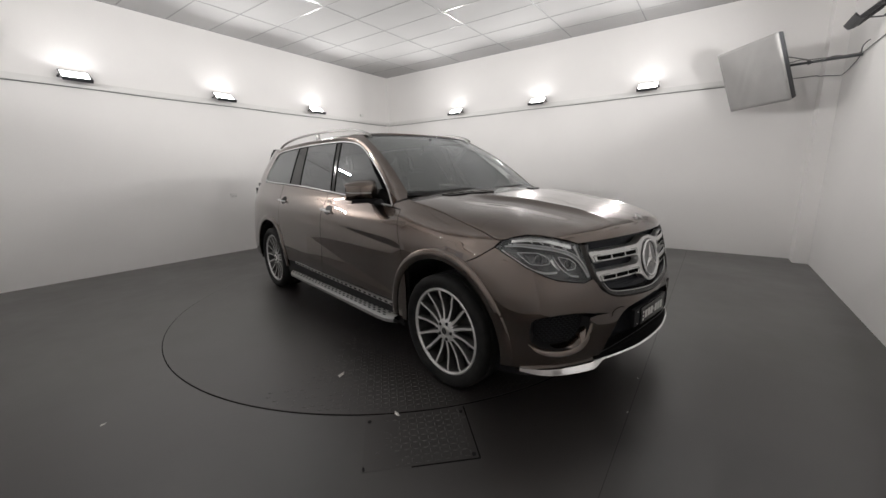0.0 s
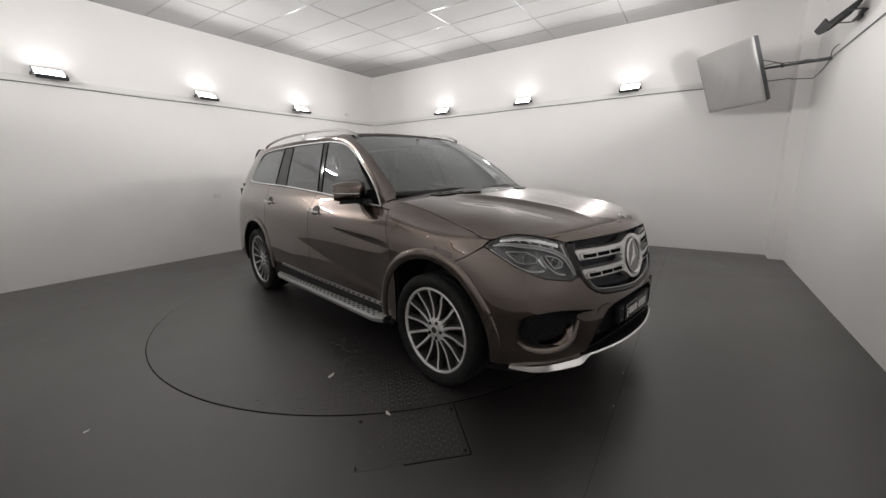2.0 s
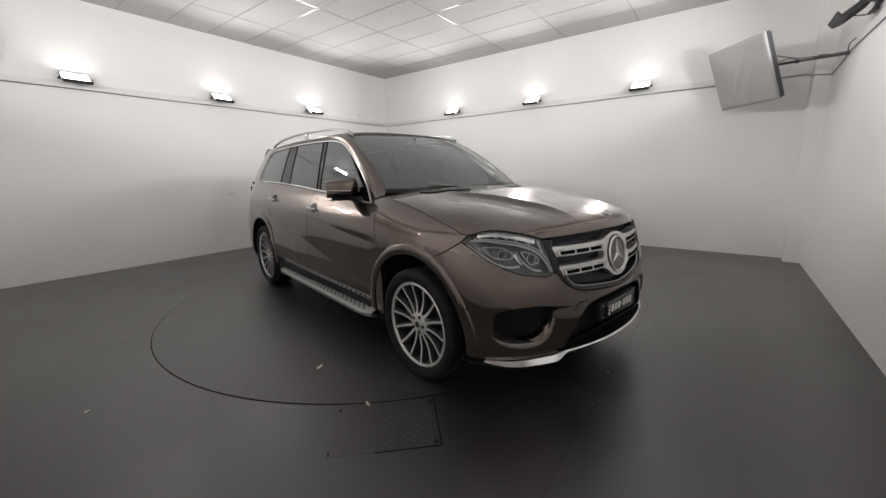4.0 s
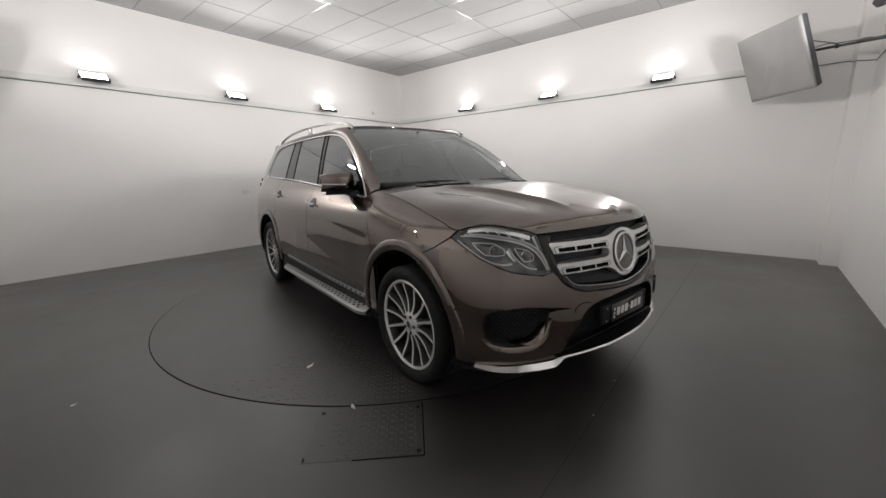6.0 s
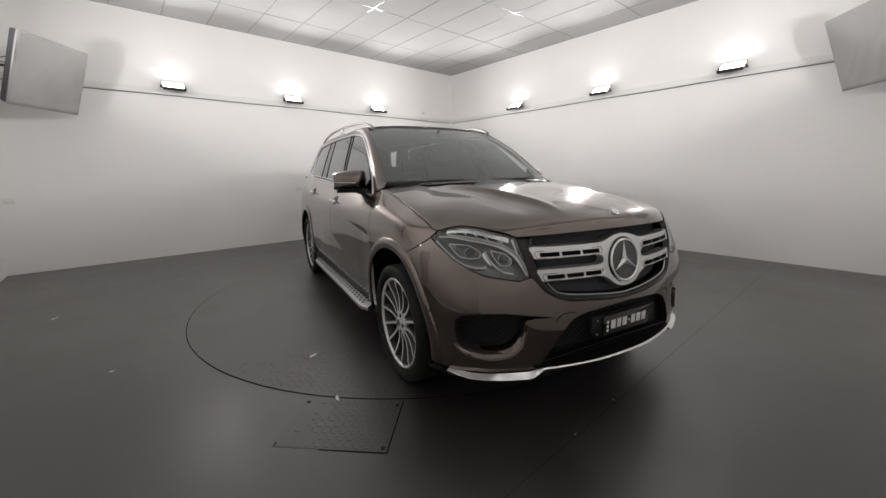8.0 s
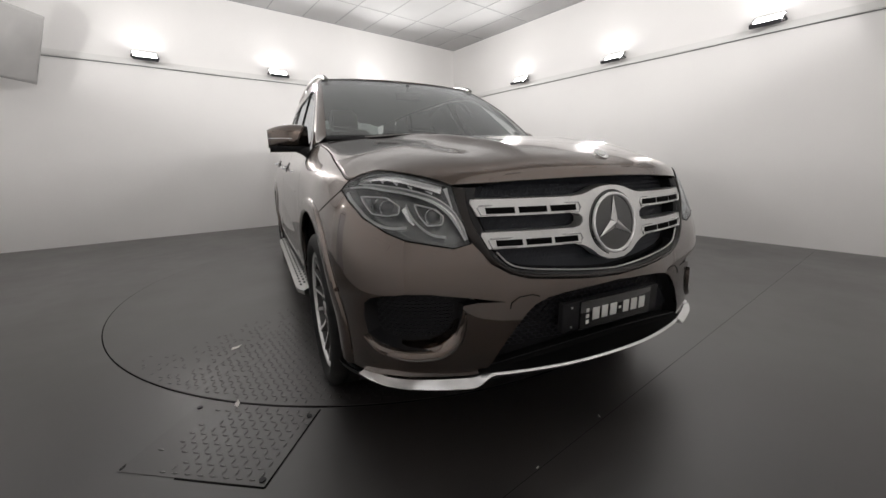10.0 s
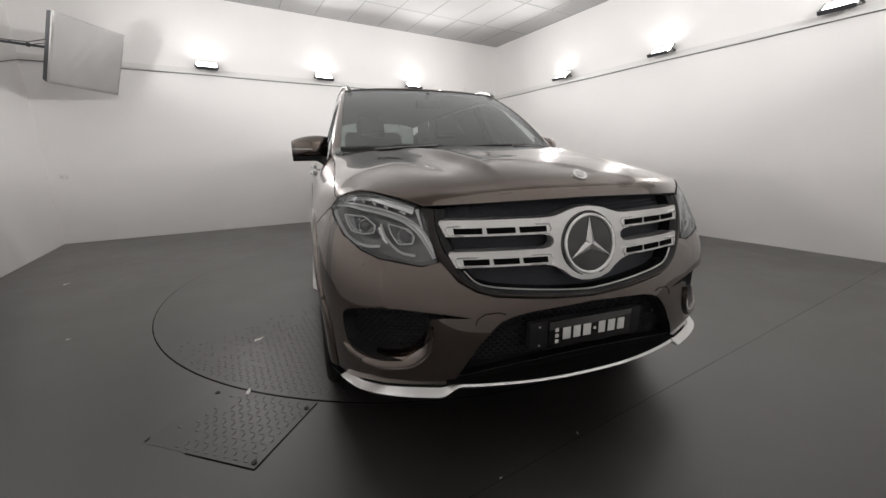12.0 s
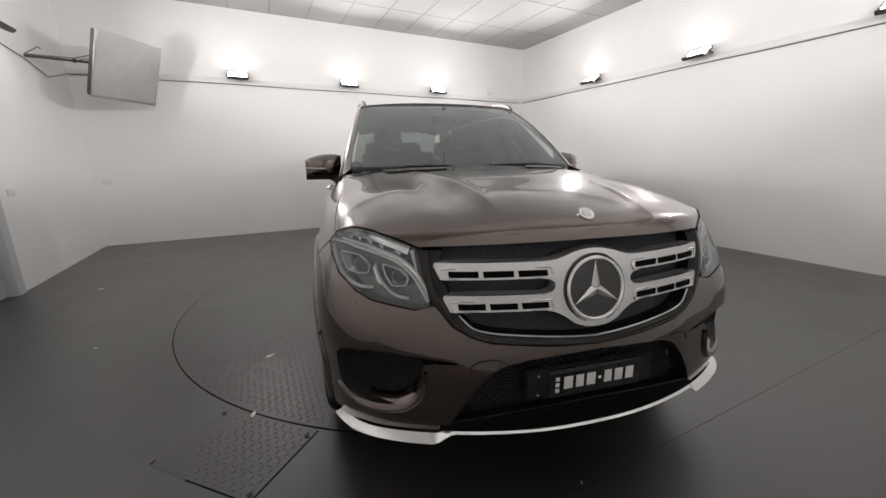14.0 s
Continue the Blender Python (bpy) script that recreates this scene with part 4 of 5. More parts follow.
# ---- bonnet ----
CZ = spline([-2.335, -2.325, -2.30, -2.26, -2.1, -1.8, -1.4, -1.03], [0.990, 1.018, 1.045, 1.066, 1.103, 1.138, 1.178, 1.219])
RIDGE = spline([-2.35, -2.17, -1.92, -1.74, -1.55, -1.30, -1.0], [0.300, 0.306, 0.316, 0.345, 0.390, 0.440, 0.490])


def dome(x, y):
    """The bonnet's raised middle between two creased ridges, which close in towards the badge, and a soft valley outside each."""
    a = abs(x)
    half = RIDGE(y)
    along = bump(y, -2.30, -1.16, 0.34)
    u = min(max((half + 0.065 - a) / 0.07, 0.0), 1.0)
    ridge = 0.0075 * math.exp(-abs((a - half + 0.008) / 0.030) ** 1.4)
    valley = -0.007 * math.exp(-((a - half - 0.13) / 0.06) ** 2)
    return along * (0.016 * u * u * (1.6 - 0.6 * u) + ridge + valley)


def bonnet_at(u, w):
    ex, ey, ez = shell(EDGE_S(w), EDGE_Z(w))
    yc = YC(w)
    zc = CZ(yc)
    x = ex * u
    y = yc + (ey - yc) * u ** 2
    k = u ** (2.4 if w > 0.1 else 1.6 + 8 * w)
    even = EDGE_EVEN(w)
    z = zc + (even - zc) * k + (ez - even) * u ** 14
    fade = min(1.0, (1 - u) / 0.12)
    crown = 0.012 * bump(y, -1.95, -0.92, 0.30) * max(0.0, 1 - u ** 5)
    return (x, y, z + dome(x, y) * fade + crown)


def bonnet():
    us = [k / 90 for k in range(91)]
    ws = [0.5 * (1 - math.cos(math.pi * k / 60)) if k < 20 else None for k in range(20)]
    ws = ws + list(np.linspace(ws[-1], 1, 40))[1:]
    return loft([[tuple([-bonnet_at(q, w)[0], *bonnet_at(q, w)[1:]]) for q in us[:0:-1]] + [bonnet_at(q, w) for q in us] for w in ws], facing=(0, 0, 1))


part("bonnet", bonnet(), M_PAINT, car, solid=0.012)


def hood_z(x, y):
    """The bonnet's height at a place, by a short search."""
    w = min(W_KEYS, key=lambda q: abs(YC(q) - y))
    for _ in range(30):
        ex, ey, _z = shell(EDGE_S(w), EDGE_Z(w))
        u = min(abs(x) / ex, 1)
        w = min(max(w + (y - (YC(w) + (ey - YC(w)) * u * u)) * 0.4, 0), 1)
    return bonnet_at(u, w)[2]


for sx in (-1, 1):
    frame_pts = [(0.25, -1.335), (0.56, -1.195), (0.58, -1.130), (0.275, -1.265)]
    pts = [Vector((sx * x, y, hood_z(x, y) + 0.004)) for x, y in frame_pts]

    def over(u, v, up):
        p = pts[0].lerp(pts[1], u).lerp(pts[3].lerp(pts[2], u), v)
        return (p.x, p.y, hood_z(abs(p.x), p.y) + up)

    loop = [(u, 0) for u in np.linspace(0, 1, 9)] + [(u, 1) for u in np.linspace(1, 0, 9)]
    v = part("bonnet_vent", loft([[over(u, w, -.002), over(u, w, .0090)] for u, w in loop], closed=True), M_BLACK, car, "dark slatted bonnet vent with a silver edge", solid=0.003)
    part("vent_edge", sweep([over(u, w, .0092) for u, w in loop], 0.0028, 6, closed=True), M_RAIL, v)
    part("vent_mesh", loft([[over(u, w, .0050) for u in np.linspace(0, 1, 9)] for w in (0, .33, .66, 1)], facing=(0, 0, 1)), M_GAP, v)
    for k in range(1, 4):
        part("slat", sweep([over(k / 4, w, .0085) for w in (.02, .5, .98)], 0.004, 6, flat=(.005, .002)), M_RAIL, v)
bm = disc((0.0, -2.275, CZ(-2.275) + 0.006), 0.028, 24, (0, -0.75, 1), 0.006)
badge = part("bonnet_badge", bm, M_CHROME, car, "small round silver badge")
part("badge_centre", disc((0.0, -2.2765, CZ(-2.275) + 0.008), 0.017, 24, (0, -0.75, 1), 0.006), M_SATIN, badge)


# ---- glasshouse ----
def G(y, z):
    u = (z - 1.12) / 0.52
    return 0.845 - 0.15 * u - 0.03 * u * u - 0.02 * max(0.0, y - 0.8) ** 2


def gside(y, z, out=0.0):
    return (G(y, z) + out, y, z)


OUTLINE = [(-.885, 1.117), (-.83, 1.185), (-.754, 1.263), (-.60, 1.378), (-.355, 1.527), (-.18, 1.602), (.03, 1.637), (.24, 1.650), (.65, 1.657), (1.16, 1.652), (1.60, 1.637),
           (1.80, 1.612), (1.90, 1.56), (2.0, 1.432), (2.085, 1.325), (2.06, 1.292), (1.8, 1.268), (.88, 1.237), (.1, 1.192), (-.5, 1.147), (-.885, 1.117)]
top_line = [tuple(p) for p in rounded(OUTLINE[:15], 8)]
low_line = [tuple(p) for p in rounded(OUTLINE[14:], 8)]
trim_path = [gside(y, z, 0.006) for y, z in top_line + low_line[1:-1]]
both("window_chrome", lambda: sweep(trim_path, 0.008, 8, closed=True, flat=(0.006, 0.005), up=(1, 0, 0.35)), M_LIP)


def top_at(y):
    k = max(range(len(top_line) - 1), key=lambda i: top_line[i][0] <= y <= top_line[i + 1][0])
    a, b = top_line[k], top_line[k + 1]
    return a[1] + (b[1] - a[1]) * (y - a[0]) / max(b[0] - a[0], 1e-6)


def low_at(y):
    return WAIST(y) + 0.006


def window(ya, yb, ta, tb, n=14):
    """Glass between a front edge (ya at the waist, ta at the top) and a rear edge."""
    rows = []
    for k in range(n + 1):
        u = k / n
        bl, tl = ya + (yb - ya) * u, ta + (tb - ta) * u
        zb, zt = low_at(bl), top_at(tl) - 0.006
        rows.append([gside(bl + (tl - bl) * j / 8, zb + (zt - zb) * j / 8, -0.004) for j in range(9)])
    return loft(rows, facing=(1, 0, 0.3))


both("side_window", lambda: window(-.85, .07, -.30, .165), M_TINT, front_doors, label="tinted door glass")
both("side_window", lambda: window(.15, .885, .26, .925), M_TINT, rear_doors, label="tinted door glass")
both("quarter_window", lambda: window(1.19, 2.04, 1.16, 1.86), M_TINT, label="tinted rear quarter glass")
both("window_pillar", lambda: window(.072, .148, .167, .258, 2), M_PILLAR, label="black pillar trim")
both("window_pillar", lambda: window(.890, 1.185, .930, 1.155, 3), M_PILLAR, label="black pillar trim")
# dark rubber seals where glass and pillar trim meet
for bl, tl in ((.071, .166), (.149, .259), (.8875, .9275), (1.1875, 1.1575)):
    both("window_seal", lambda: sweep([gside(bl + (tl - bl) * k / 8, low_at(bl) + (top_at(tl) - .006 - low_at(bl)) * k / 8, -.002) for k in range(9)], .007, 6, flat=(.007, .004), up=(1, 0, .3)), M_GAP)
# the pillar's front corner, filled by the mirror's black foot
both("mirror_sail", lambda: loft([[gside(-.875 + .28 * k / 6, low_at(-.875 + .28 * k / 6), 0.0), gside(-.875 + .28 * k / 6, max(low_at(-.875 + .28 * k / 6) + .002, min(top_at(-.875 + .28 * k / 6) - .006, 1.235)), 0.0)] for k in range(7)], facing=(1, 0, .3)), M_PILLAR)

# windscreen, roof and the painted pillars
SCREEN_LOW = [(0, -1.075, 1.213), (.25, -1.068, 1.213), (.5, -1.04, 1.212), (.66, -1.0, 1.212), (.765, -.955, 1.212)]
SCREEN_TOP = [(0, -.235, 1.702), (.25, -.228, 1.700), (.45, -.215, 1.694), (.58, -.200, 1.686), (.640, -.19, 1.676)]
low3, top3 = rounded(SCREEN_LOW, 6), rounded(SCREEN_TOP, 6)


def screen(u, v, out=0.0):
    """u: -1 to 1 across, v: 0 at the cowl to 1 at the roof."""
    a = abs(u) * (len(low3) - 1)
    i = min(int(a), len(low3) - 2)
    f = a - i
    p, q = low3[i] * (1 - f) + low3[i + 1] * f, top3[i] * (1 - f) + top3[i + 1] * f
    r = p * (1 - v) + q * v
    swell = 0.035 * math.sin(math.pi * v) + out
    return (math.copysign(r[0], u), r[1] - swell * 0.55, r[2] + swell * 0.83)


part("windscreen", loft([[screen(-1 + 2 * i / 32, j / 12) for i in range(33)] for j in range(13)], facing=(0, -1, 1)), M_SCREEN, car, "large clear windscreen")
part("cowl", joined(loft([[(x, y - 0.02, z - 0.02) for x, y, z in (screen(-1 + 2 * i / 32, 0) for i in range(33))], [screen(-1 + 2 * i / 32, 0.012, 0.001) for i in range(33)]], facing=(0, -1, 1)),
                    loft([[screen(-1 + 2 * i / 32, v, 0.0015) for i in range(33)] for v in (0.955, 0.985, 1.0)], facing=(0, -1, 1))), M_BLACK, car)
ROOF_C = spline([-.235, 0, .4, .9, 1.4, 1.9, 2.35], [1.702, 1.737, 1.765, 1.775, 1.768, 1.745, 1.70])
ROOF_X = spline([-.19, .3, 1.2, 1.9, 2.35], [.640, .648, .640, .610, .545])


def roof(u, y):
    yy = y
    x = ROOF_X(yy) * u
    drop = 0.026 + 0.048 * min(1.0, max(0.0, (yy + 0.19) / 0.6))
    return (x, yy - (0.045 * (1 - abs(u) ** 2) if yy < -0.15 else 0), ROOF_C(yy) - drop * abs(u) ** 2.6)


ry = list(np.linspace(-0.19, 2.21, 30))
part("roof", loft([[roof(-1 + 2 * i / 28, y) for i in range(29)] for y in ry], facing=(0, 0, 1)), M_PAINT, car, solid=0.01)
part("sunroof", loft([[(x, y, z + 0.003) for x, y, z in (roof((-1 + 2 * i / 20) * 0.74, yy) for i in range(21))] for yy in np.linspace(-0.10, 1.25, 14)], facing=(0, 0, 1)), M_GLOSSBLACK, car, "dark glass roof panel")


def cant_rail():
    """The painted strip between the side windows and the roof or the windscreen."""
    rows = []
    for k in range(49):
        u = k / 48
        i = u * (len(top_line) - 1 - 22)
        a = top_line[int(i)]
        b = top_line[min(int(i) + 1, len(top_line) - 1)]
        f = i - int(i)
        y, z = a[0] + (b[0] - a[0]) * f, a[1] + (b[1] - a[1]) * f
        lo = Vector(gside(y, z + 0.006, 0.004))
        if y < -0.10:
            t = (y + 0.885) / 0.785
            v = -0.12 + 1.10 * t
            hi = Vector(screen(1.0, max(v, 0.0), 0.004)) if v >= 0 else Vector(screen(1, 0)) + (Vector(shell(2.06, 1.178)) - Vector(screen(1, 0))) * min(1, -v / 0.12)
        else:
            hi = Vector(roof(1.0, max(y - 0.10 * (1 - min(1, (y + 0.10) / 0.5)), -0.19)))
        mid = (lo + hi) / 2
        n = Vector((0.8, -0.35 if y < 0 else 0, 0.5)).normalized()
        rows.append([lo, lo.lerp(hi, .25) + n * 0.012, mid + n * 0.017, lo.lerp(hi, .75) + n * 0.012, hi])
    return loft(rows, facing=(1, -0.3, 0.4))


both("roof_pillar", cant_rail, M_PAINT)


def rear_pillar():
    rows = []
    for k in range(13):
        u = k / 12
        z = 1.262 + (1.67 - 1.262) * u
        yf = 2.10 - 0.32 * max(0, (u - 0.15) / 0.85) ** 1.3 if u > 0.1 else 2.10
        yr = 2.50 - 0.36 * u ** 1.4
        rows.append([gside(yf + (yr - yf) * j / 5, z, 0.002 - 0.04 * max(0, j - 3) ** 2 / 4) for j in range(6)])
    return loft(rows, facing=(1, 0, .2))


both("rear_pillar", rear_pillar, M_PAINT)
part("rear_window", loft([[((-1 + 2 * i / 12) * w, y, z) for i in range(13)] for w, y, z in ((.66, 2.56, 1.20), (.62, 2.50, 1.40), (.56, 2.37, 1.66), (.54, 2.33, 1.70))], facing=(0, 1, .3)), M_SCREEN, car, "rear window glass")


# roof rails
def rail():
    pts = [(.615, -.27, 1.668), (.618, -.20, 1.700), (.622, -.06, 1.732), (.625, .12, 1.751), (.625, .5, 1.770), (.62, .9, 1.776), (.612, 1.3, 1.768), (.60, 1.6, 1.748), (.592, 1.82, 1.718), (.588, 1.92, 1.690)]
    return sweep([tuple(p) for p in rounded(pts, 5)], 0.012, 8, flat=(0.014, 0.010))


rails = both("roof_rail", rail, M_RAIL, label="satin aluminium roof rail")
both("rail_foot", lambda: bevelled(boxes(((.608, .72, 1.68), (.632, .79, 1.764))), 0.008), M_RAIL, rails)



# ---- wheels ----
def spoke_mesh(w):
    """One spoke at the angle w, bright on its face and dark on its flanks."""
    rows = []
    for j in range(8):
        u = j / 7
        r = 0.058 + (0.266 - 0.058) * u
        half = 0.0125 - 0.0035 * u + 0.003 * max(0.0, u - 0.8) / 0.2
        face = 0.098 - 0.022 * math.sin(math.pi * min(u * 1.15, 1)) * 0.55 + 0.012 * u
        rows.append([(x, r * math.cos(w) - t * math.sin(w), r * math.sin(w) + t * math.cos(w))
                     for t, x in ((-half * 1.25, face - 0.045), (-half, face - 0.004), (-half * 0.72, face), (half * 0.72, face), (half, face - 0.004), (half * 1.25, face - 0.045))])
    bm = loft(rows)
    bmesh.ops.recalc_face_normals(bm, faces=bm.faces)
    if sum(f.normal.x for f in bm.faces) < 0:
        bmesh.ops.reverse_faces(bm, faces=bm.faces)
    for f in bm.faces:
        f.material_index = 0 if f.normal.x > 0.75 else 1
    return bm


def build_wheel():
    rim = part("wheel", lathe([(.104, .262), (.085, .258), (.02, .250), (-.09, .246), (-.112, .262), (-.118, .278)], 64), M_ALLOYDARK, None, "grey alloy wheel with a machined face")
    part("rim_lip", lathe([(.100, .262), (.111, .2635), (.117, .268), (.1185, .276), (.112, .283), (.10, .284)], 72), M_ALLOY, rim)
    tyre = [(.098, .270), (.112, .282), (.128, .297), (.1365, .316), (.134, .338), (.124, .355), (.110, .3635), (.080, .3660), (.078, .358), (.066, .358), (.064, .3665), (.026, .3665),
            (.024, .358), (.010, .358), (.008, .3665), (-.030, .3665), (-.032, .358), (-.046, .358), (-.048, .366), (-.11, .3635), (-.128, .352), (-.1365, .316), (-.125, .290), (-.11, .270)]
    part("tyre", lathe(tyre, 72), M_RUBBER, rim)
    for k in range(14):
        part("spoke", spoke_mesh(2 * math.pi * k / 14 + 0.1), [M_ALLOY, M_ALLOYDARK], rim)
    part("hub", lathe([(.05, .080), (.088, .080), (.098, .070), (.101, .052), (.100, .036), (.098, .0)], 40), M_ALLOY, rim)
    part("hub_cap", lathe([(.096, .036), (.104, .035), (.107, .028), (.108, .0)], 32), M_SATIN, rim)
    part("cap_centre", lathe([(.1075, .022), (.1092, .021), (.1092, .0)], 24), M_ALLOYDARK, rim)
    for k in range(5):
        w = 2 * math.pi * k / 5 + 0.5
        part("wheel_bolt", disc((.0985, .054 * math.cos(w), .054 * math.sin(w)), .011, 12, (1, 0, 0), .012), M_BLACK, rim)
    part("brake_disc", lathe([(.028, .06), (.030, .178), (.006, .180), (.004, .06)], 48), M_DISC, rim)
    bm = bmesh.new()
    rows = []
    for k in range(9):
        w = radians(-38 + 76 * k / 8)
        rows.append([(x, r * math.sin(w), r * math.cos(w)) for x, r in ((-.02, .12), (.058, .12), (.064, .15), (.058, .196), (-.02, .196))])
    bm = loft(rows, closed=False)
    bmesh.ops.recalc_face_normals(bm, faces=bm.faces)
    part("brake_caliper", bm, M_ALLOYDARK, rim)
    return rim


first_wheel = build_wheel()
WX = 0.826
places = [(-WX, AXLE_F, 180, 40), (-WX, AXLE_R, 180, 15), (WX, AXLE_F, 0, 70), (WX, AXLE_R, 0, 100)]
for k, (x, y, rz, spin) in enumerate(places):
    m4 = pose(x, y, HUB_Z, 0, 0, rz) @ pose(0, 0, 0, spin, 0, 0)
    if k == 0:
        first_wheel.parent = car
        first_wheel.matrix_basis = m4
    else:
        w = copy_thing(first_wheel, m4)
        w.parent = car


# ---- front: lamps ----
def lamp_cover(out=0.003):
    return panel([LAMP_LOW + LAMP_TOP], lambda s, z: shell(s, z, out), 0.035, outward)


def ribbon(points, wide, out, n=6, thick=0.008):
    """A raised bar on the shell along (s, z) points."""
    p = rounded([np.array(q) for q in points], n) if len(points) > 2 else np.array([np.array(points[0]) * (1 - k / n) + np.array(points[1]) * k / n for k in range(n + 1)])
    t = np.gradient(p, axis=0)
    nn = np.stack([-t[:, 1], t[:, 0]], 1) / np.maximum(np.hypot(t[:, 0], t[:, 1]), 1e-9)[:, None]
    rows = []
    for k, (q, w) in enumerate(zip(p, nn)):
        h = (wide[0] + (wide[1] - wide[0]) * k / (len(p) - 1)) / 2 if isinstance(wide, tuple) else wide / 2
        rows.append([shell(*(q + a * h * w), out + b) for a, b in ((-1, -thick), (-1, -thick * .2), (-.7, 0), (.7, 0), (1, -thick * .2), (1, -thick))])
    return loft(rows, facing=outward)


def closed_bar(points, wide, out, thick=0.01, n=5):
    p = rounded([np.array(q) for q in points + points[:3]], n)[n:-n]
    p = p[:len(points) * n]
    return sweep([shell(s, z, out) for s, z in p], wide / 2, 6, closed=True)


def square(loop):
    """Keeps the corners of a loop tight when it is rounded."""
    out = []
    for a, b in zip(loop, loop[1:] + loop[:1]):
        a, b = np.array(a), np.array(b)
        out += [tuple(a * .86 + b * .14), tuple(a * .14 + b * .86)]
    return out


def headlamp(sx):
    t = part("headlamp", flipped(panel([LAMP_LOW + LAMP_TOP], lambda s, z: shell(s, z, -0.055), 0.04, outward), sx), M_LAMPDARK, car, "clear headlamp with two projector units and light guides")
    loop = LAMP_LOW + LAMP_TOP
    wall = loft([[shell(s, z, 0.001), shell(s, z, -0.056)] for s, z in loop], closed=True)
    part("lamp_wall", flipped(wall, sx), M_LAMPIN, t)
    part("lamp_cover", flipped(lamp_cover(), sx), M_CLEAR, t, "clear plastic lamp cover").visible_shadow = False
    rim = sweep([shell(s, z, 0.0015) for s, z in loop], 0.0032, 6, closed=True)
    part("lamp_seal", flipped(rim, sx), M_GAP, t)
    bars = [("light_guide", ribbon([(1.150, .938), (1.055, .898), (.975, .860), (.916, .841), (.860, .832), (.800, .834)], (.0065, .009), -.006), M_DRL),
            ("light_guide", ribbon([(1.135, .958), (1.04, .962), (.95, .956), (.80, .940), (.716, .917), (.660, .882), (.624, .835), (.598, .792)], (.0065, .009), -.004), M_DRL),
            ("light_guide", ribbon([(1.08, .972), (.95, .969), (.80, .954), (.705, .930), (.645, .893), (.610, .843), (.590, .795)], (.005, .0065), -.003), M_DRL),
            ("reflector_strip", ribbon([(1.12, .965), (.95, .962), (.80, .947), (.711, .924), (.652, .887), (.617, .838), (.594, .794)], (.012, .016), -.016), M_LAMPIN),
            ("reflector_strip", ribbon([(1.10, .986), (.99, .996), (.88, .992), (.76, .975), (.675, .953)], (.024, .028), -.014), M_LAMPIN),
            ("light_guide", ribbon([(.662, .958), (.655, .935), (.640, .893)], (.016, .005), -.005), M_DRL),
            ("light_guide", ribbon([(.811, .908), (.784, .868), (.748, .834), (.713, .812), (.664, .802)], (.0065, .009), -.006), M_DRL),
            ("reflector_strip", ribbon([(.822, .896), (.800, .866), (.775, .842)], (.028, .008), -.018), M_LAMPIN)]
    for name, bm, mm in bars:
        part(name, flipped(bm, sx), mm, t)
    for k in range(5):
        s, z = 1.04 - 0.080 * k, .984 - 0.004 * k * k * .6
        part("small_bulb", flipped(ribbon([(s + .014, z + .004), (s - .012, z - .005)], (.003, .008), -.016, 3), sx), M_DRL, t)
    units = (square([(1.052, .930), (.908, .929), (.840, .900), (.843, .876), (.893, .870), (.962, .876)]), square([(.776, .908), (.705, .893), (.670, .868), (.677, .842), (.728, .840), (.757, .872)]))
    for loop2 in units:
        ring2 = [tuple(q) for q in rounded([np.array(q) for q in loop2 + loop2[:1]], 3)[:-1]]
        mid = np.mean(np.array(ring2), axis=0)
        scaled = lambda k: [tuple(mid + (np.array(q) - mid) * k) for q in ring2]
        tunnel = loft([[shell(*a, -.014), shell(*b, -.040)] for a, b in zip(ring2, scaled(.80))], closed=True, facing=outward)
        part("projector_unit", flipped(tunnel, sx), M_LAMPIN, t, "angular silver projector housing")
        # a chrome frame, its highlight painted with the white guide material
        part("unit_frame", flipped(closed_bar(loop2, .0058, -.012), sx), M_DRL, t)
        swell = lambda s, z: shell(s, z, -.038 + .010 * max(0.0, 1 - ((s - mid[0]) / .085) ** 2 - ((z - mid[1]) / .040) ** 2))
        at, way = Vector(shell(mid[0] - .012, mid[1] - .004, -.028)), Vector(outward(Vector(shell(*mid)))).normalized()
        q = Matrix.Translation(at) @ way.to_track_quat("Z", "Y").to_matrix().to_4x4()
        part("lens_ring", flipped(sweep([q @ Vector((.0255 * math.cos(w), .0255 * math.sin(w), 0)) for w in np.linspace(0, 2 * math.pi, 25)[:-1]], .0022, 6, closed=True, up=way), sx), M_LAMPIN, t)
        ball = bmesh.new()
        bmesh.ops.create_uvsphere(ball, u_segments=16, v_segments=8, radius=1, matrix=q @ Matrix.Diagonal((.0235, .0235, .010, 1)))
        part("lens_ball", flipped(ball, sx), M_LENSBALL, t, "round glass projector ball")
        part("projector_lens", flipped(panel([scaled(.80)], swell, .012, outward), sx), M_LENSBALL, t, "glassy grey projector lens")
    return t


for sx in (-1, 1):
    headlamp(sx)

# ---- front: grille ----
GR_OUT = [(0, .632), (.15, .639), (.27, .649), (.38, .659), (.45, .679), (.515, .716), (.553, .760), (.585, .80), (.615, .88), (.636, .963)]
GR_IN = [(0, .655), (.10, .661), (.27, .676), (.38, .688), (.446, .706), (.492, .748), (.525, .81), (.550, .87), (.560, .915), (.555, .957)]


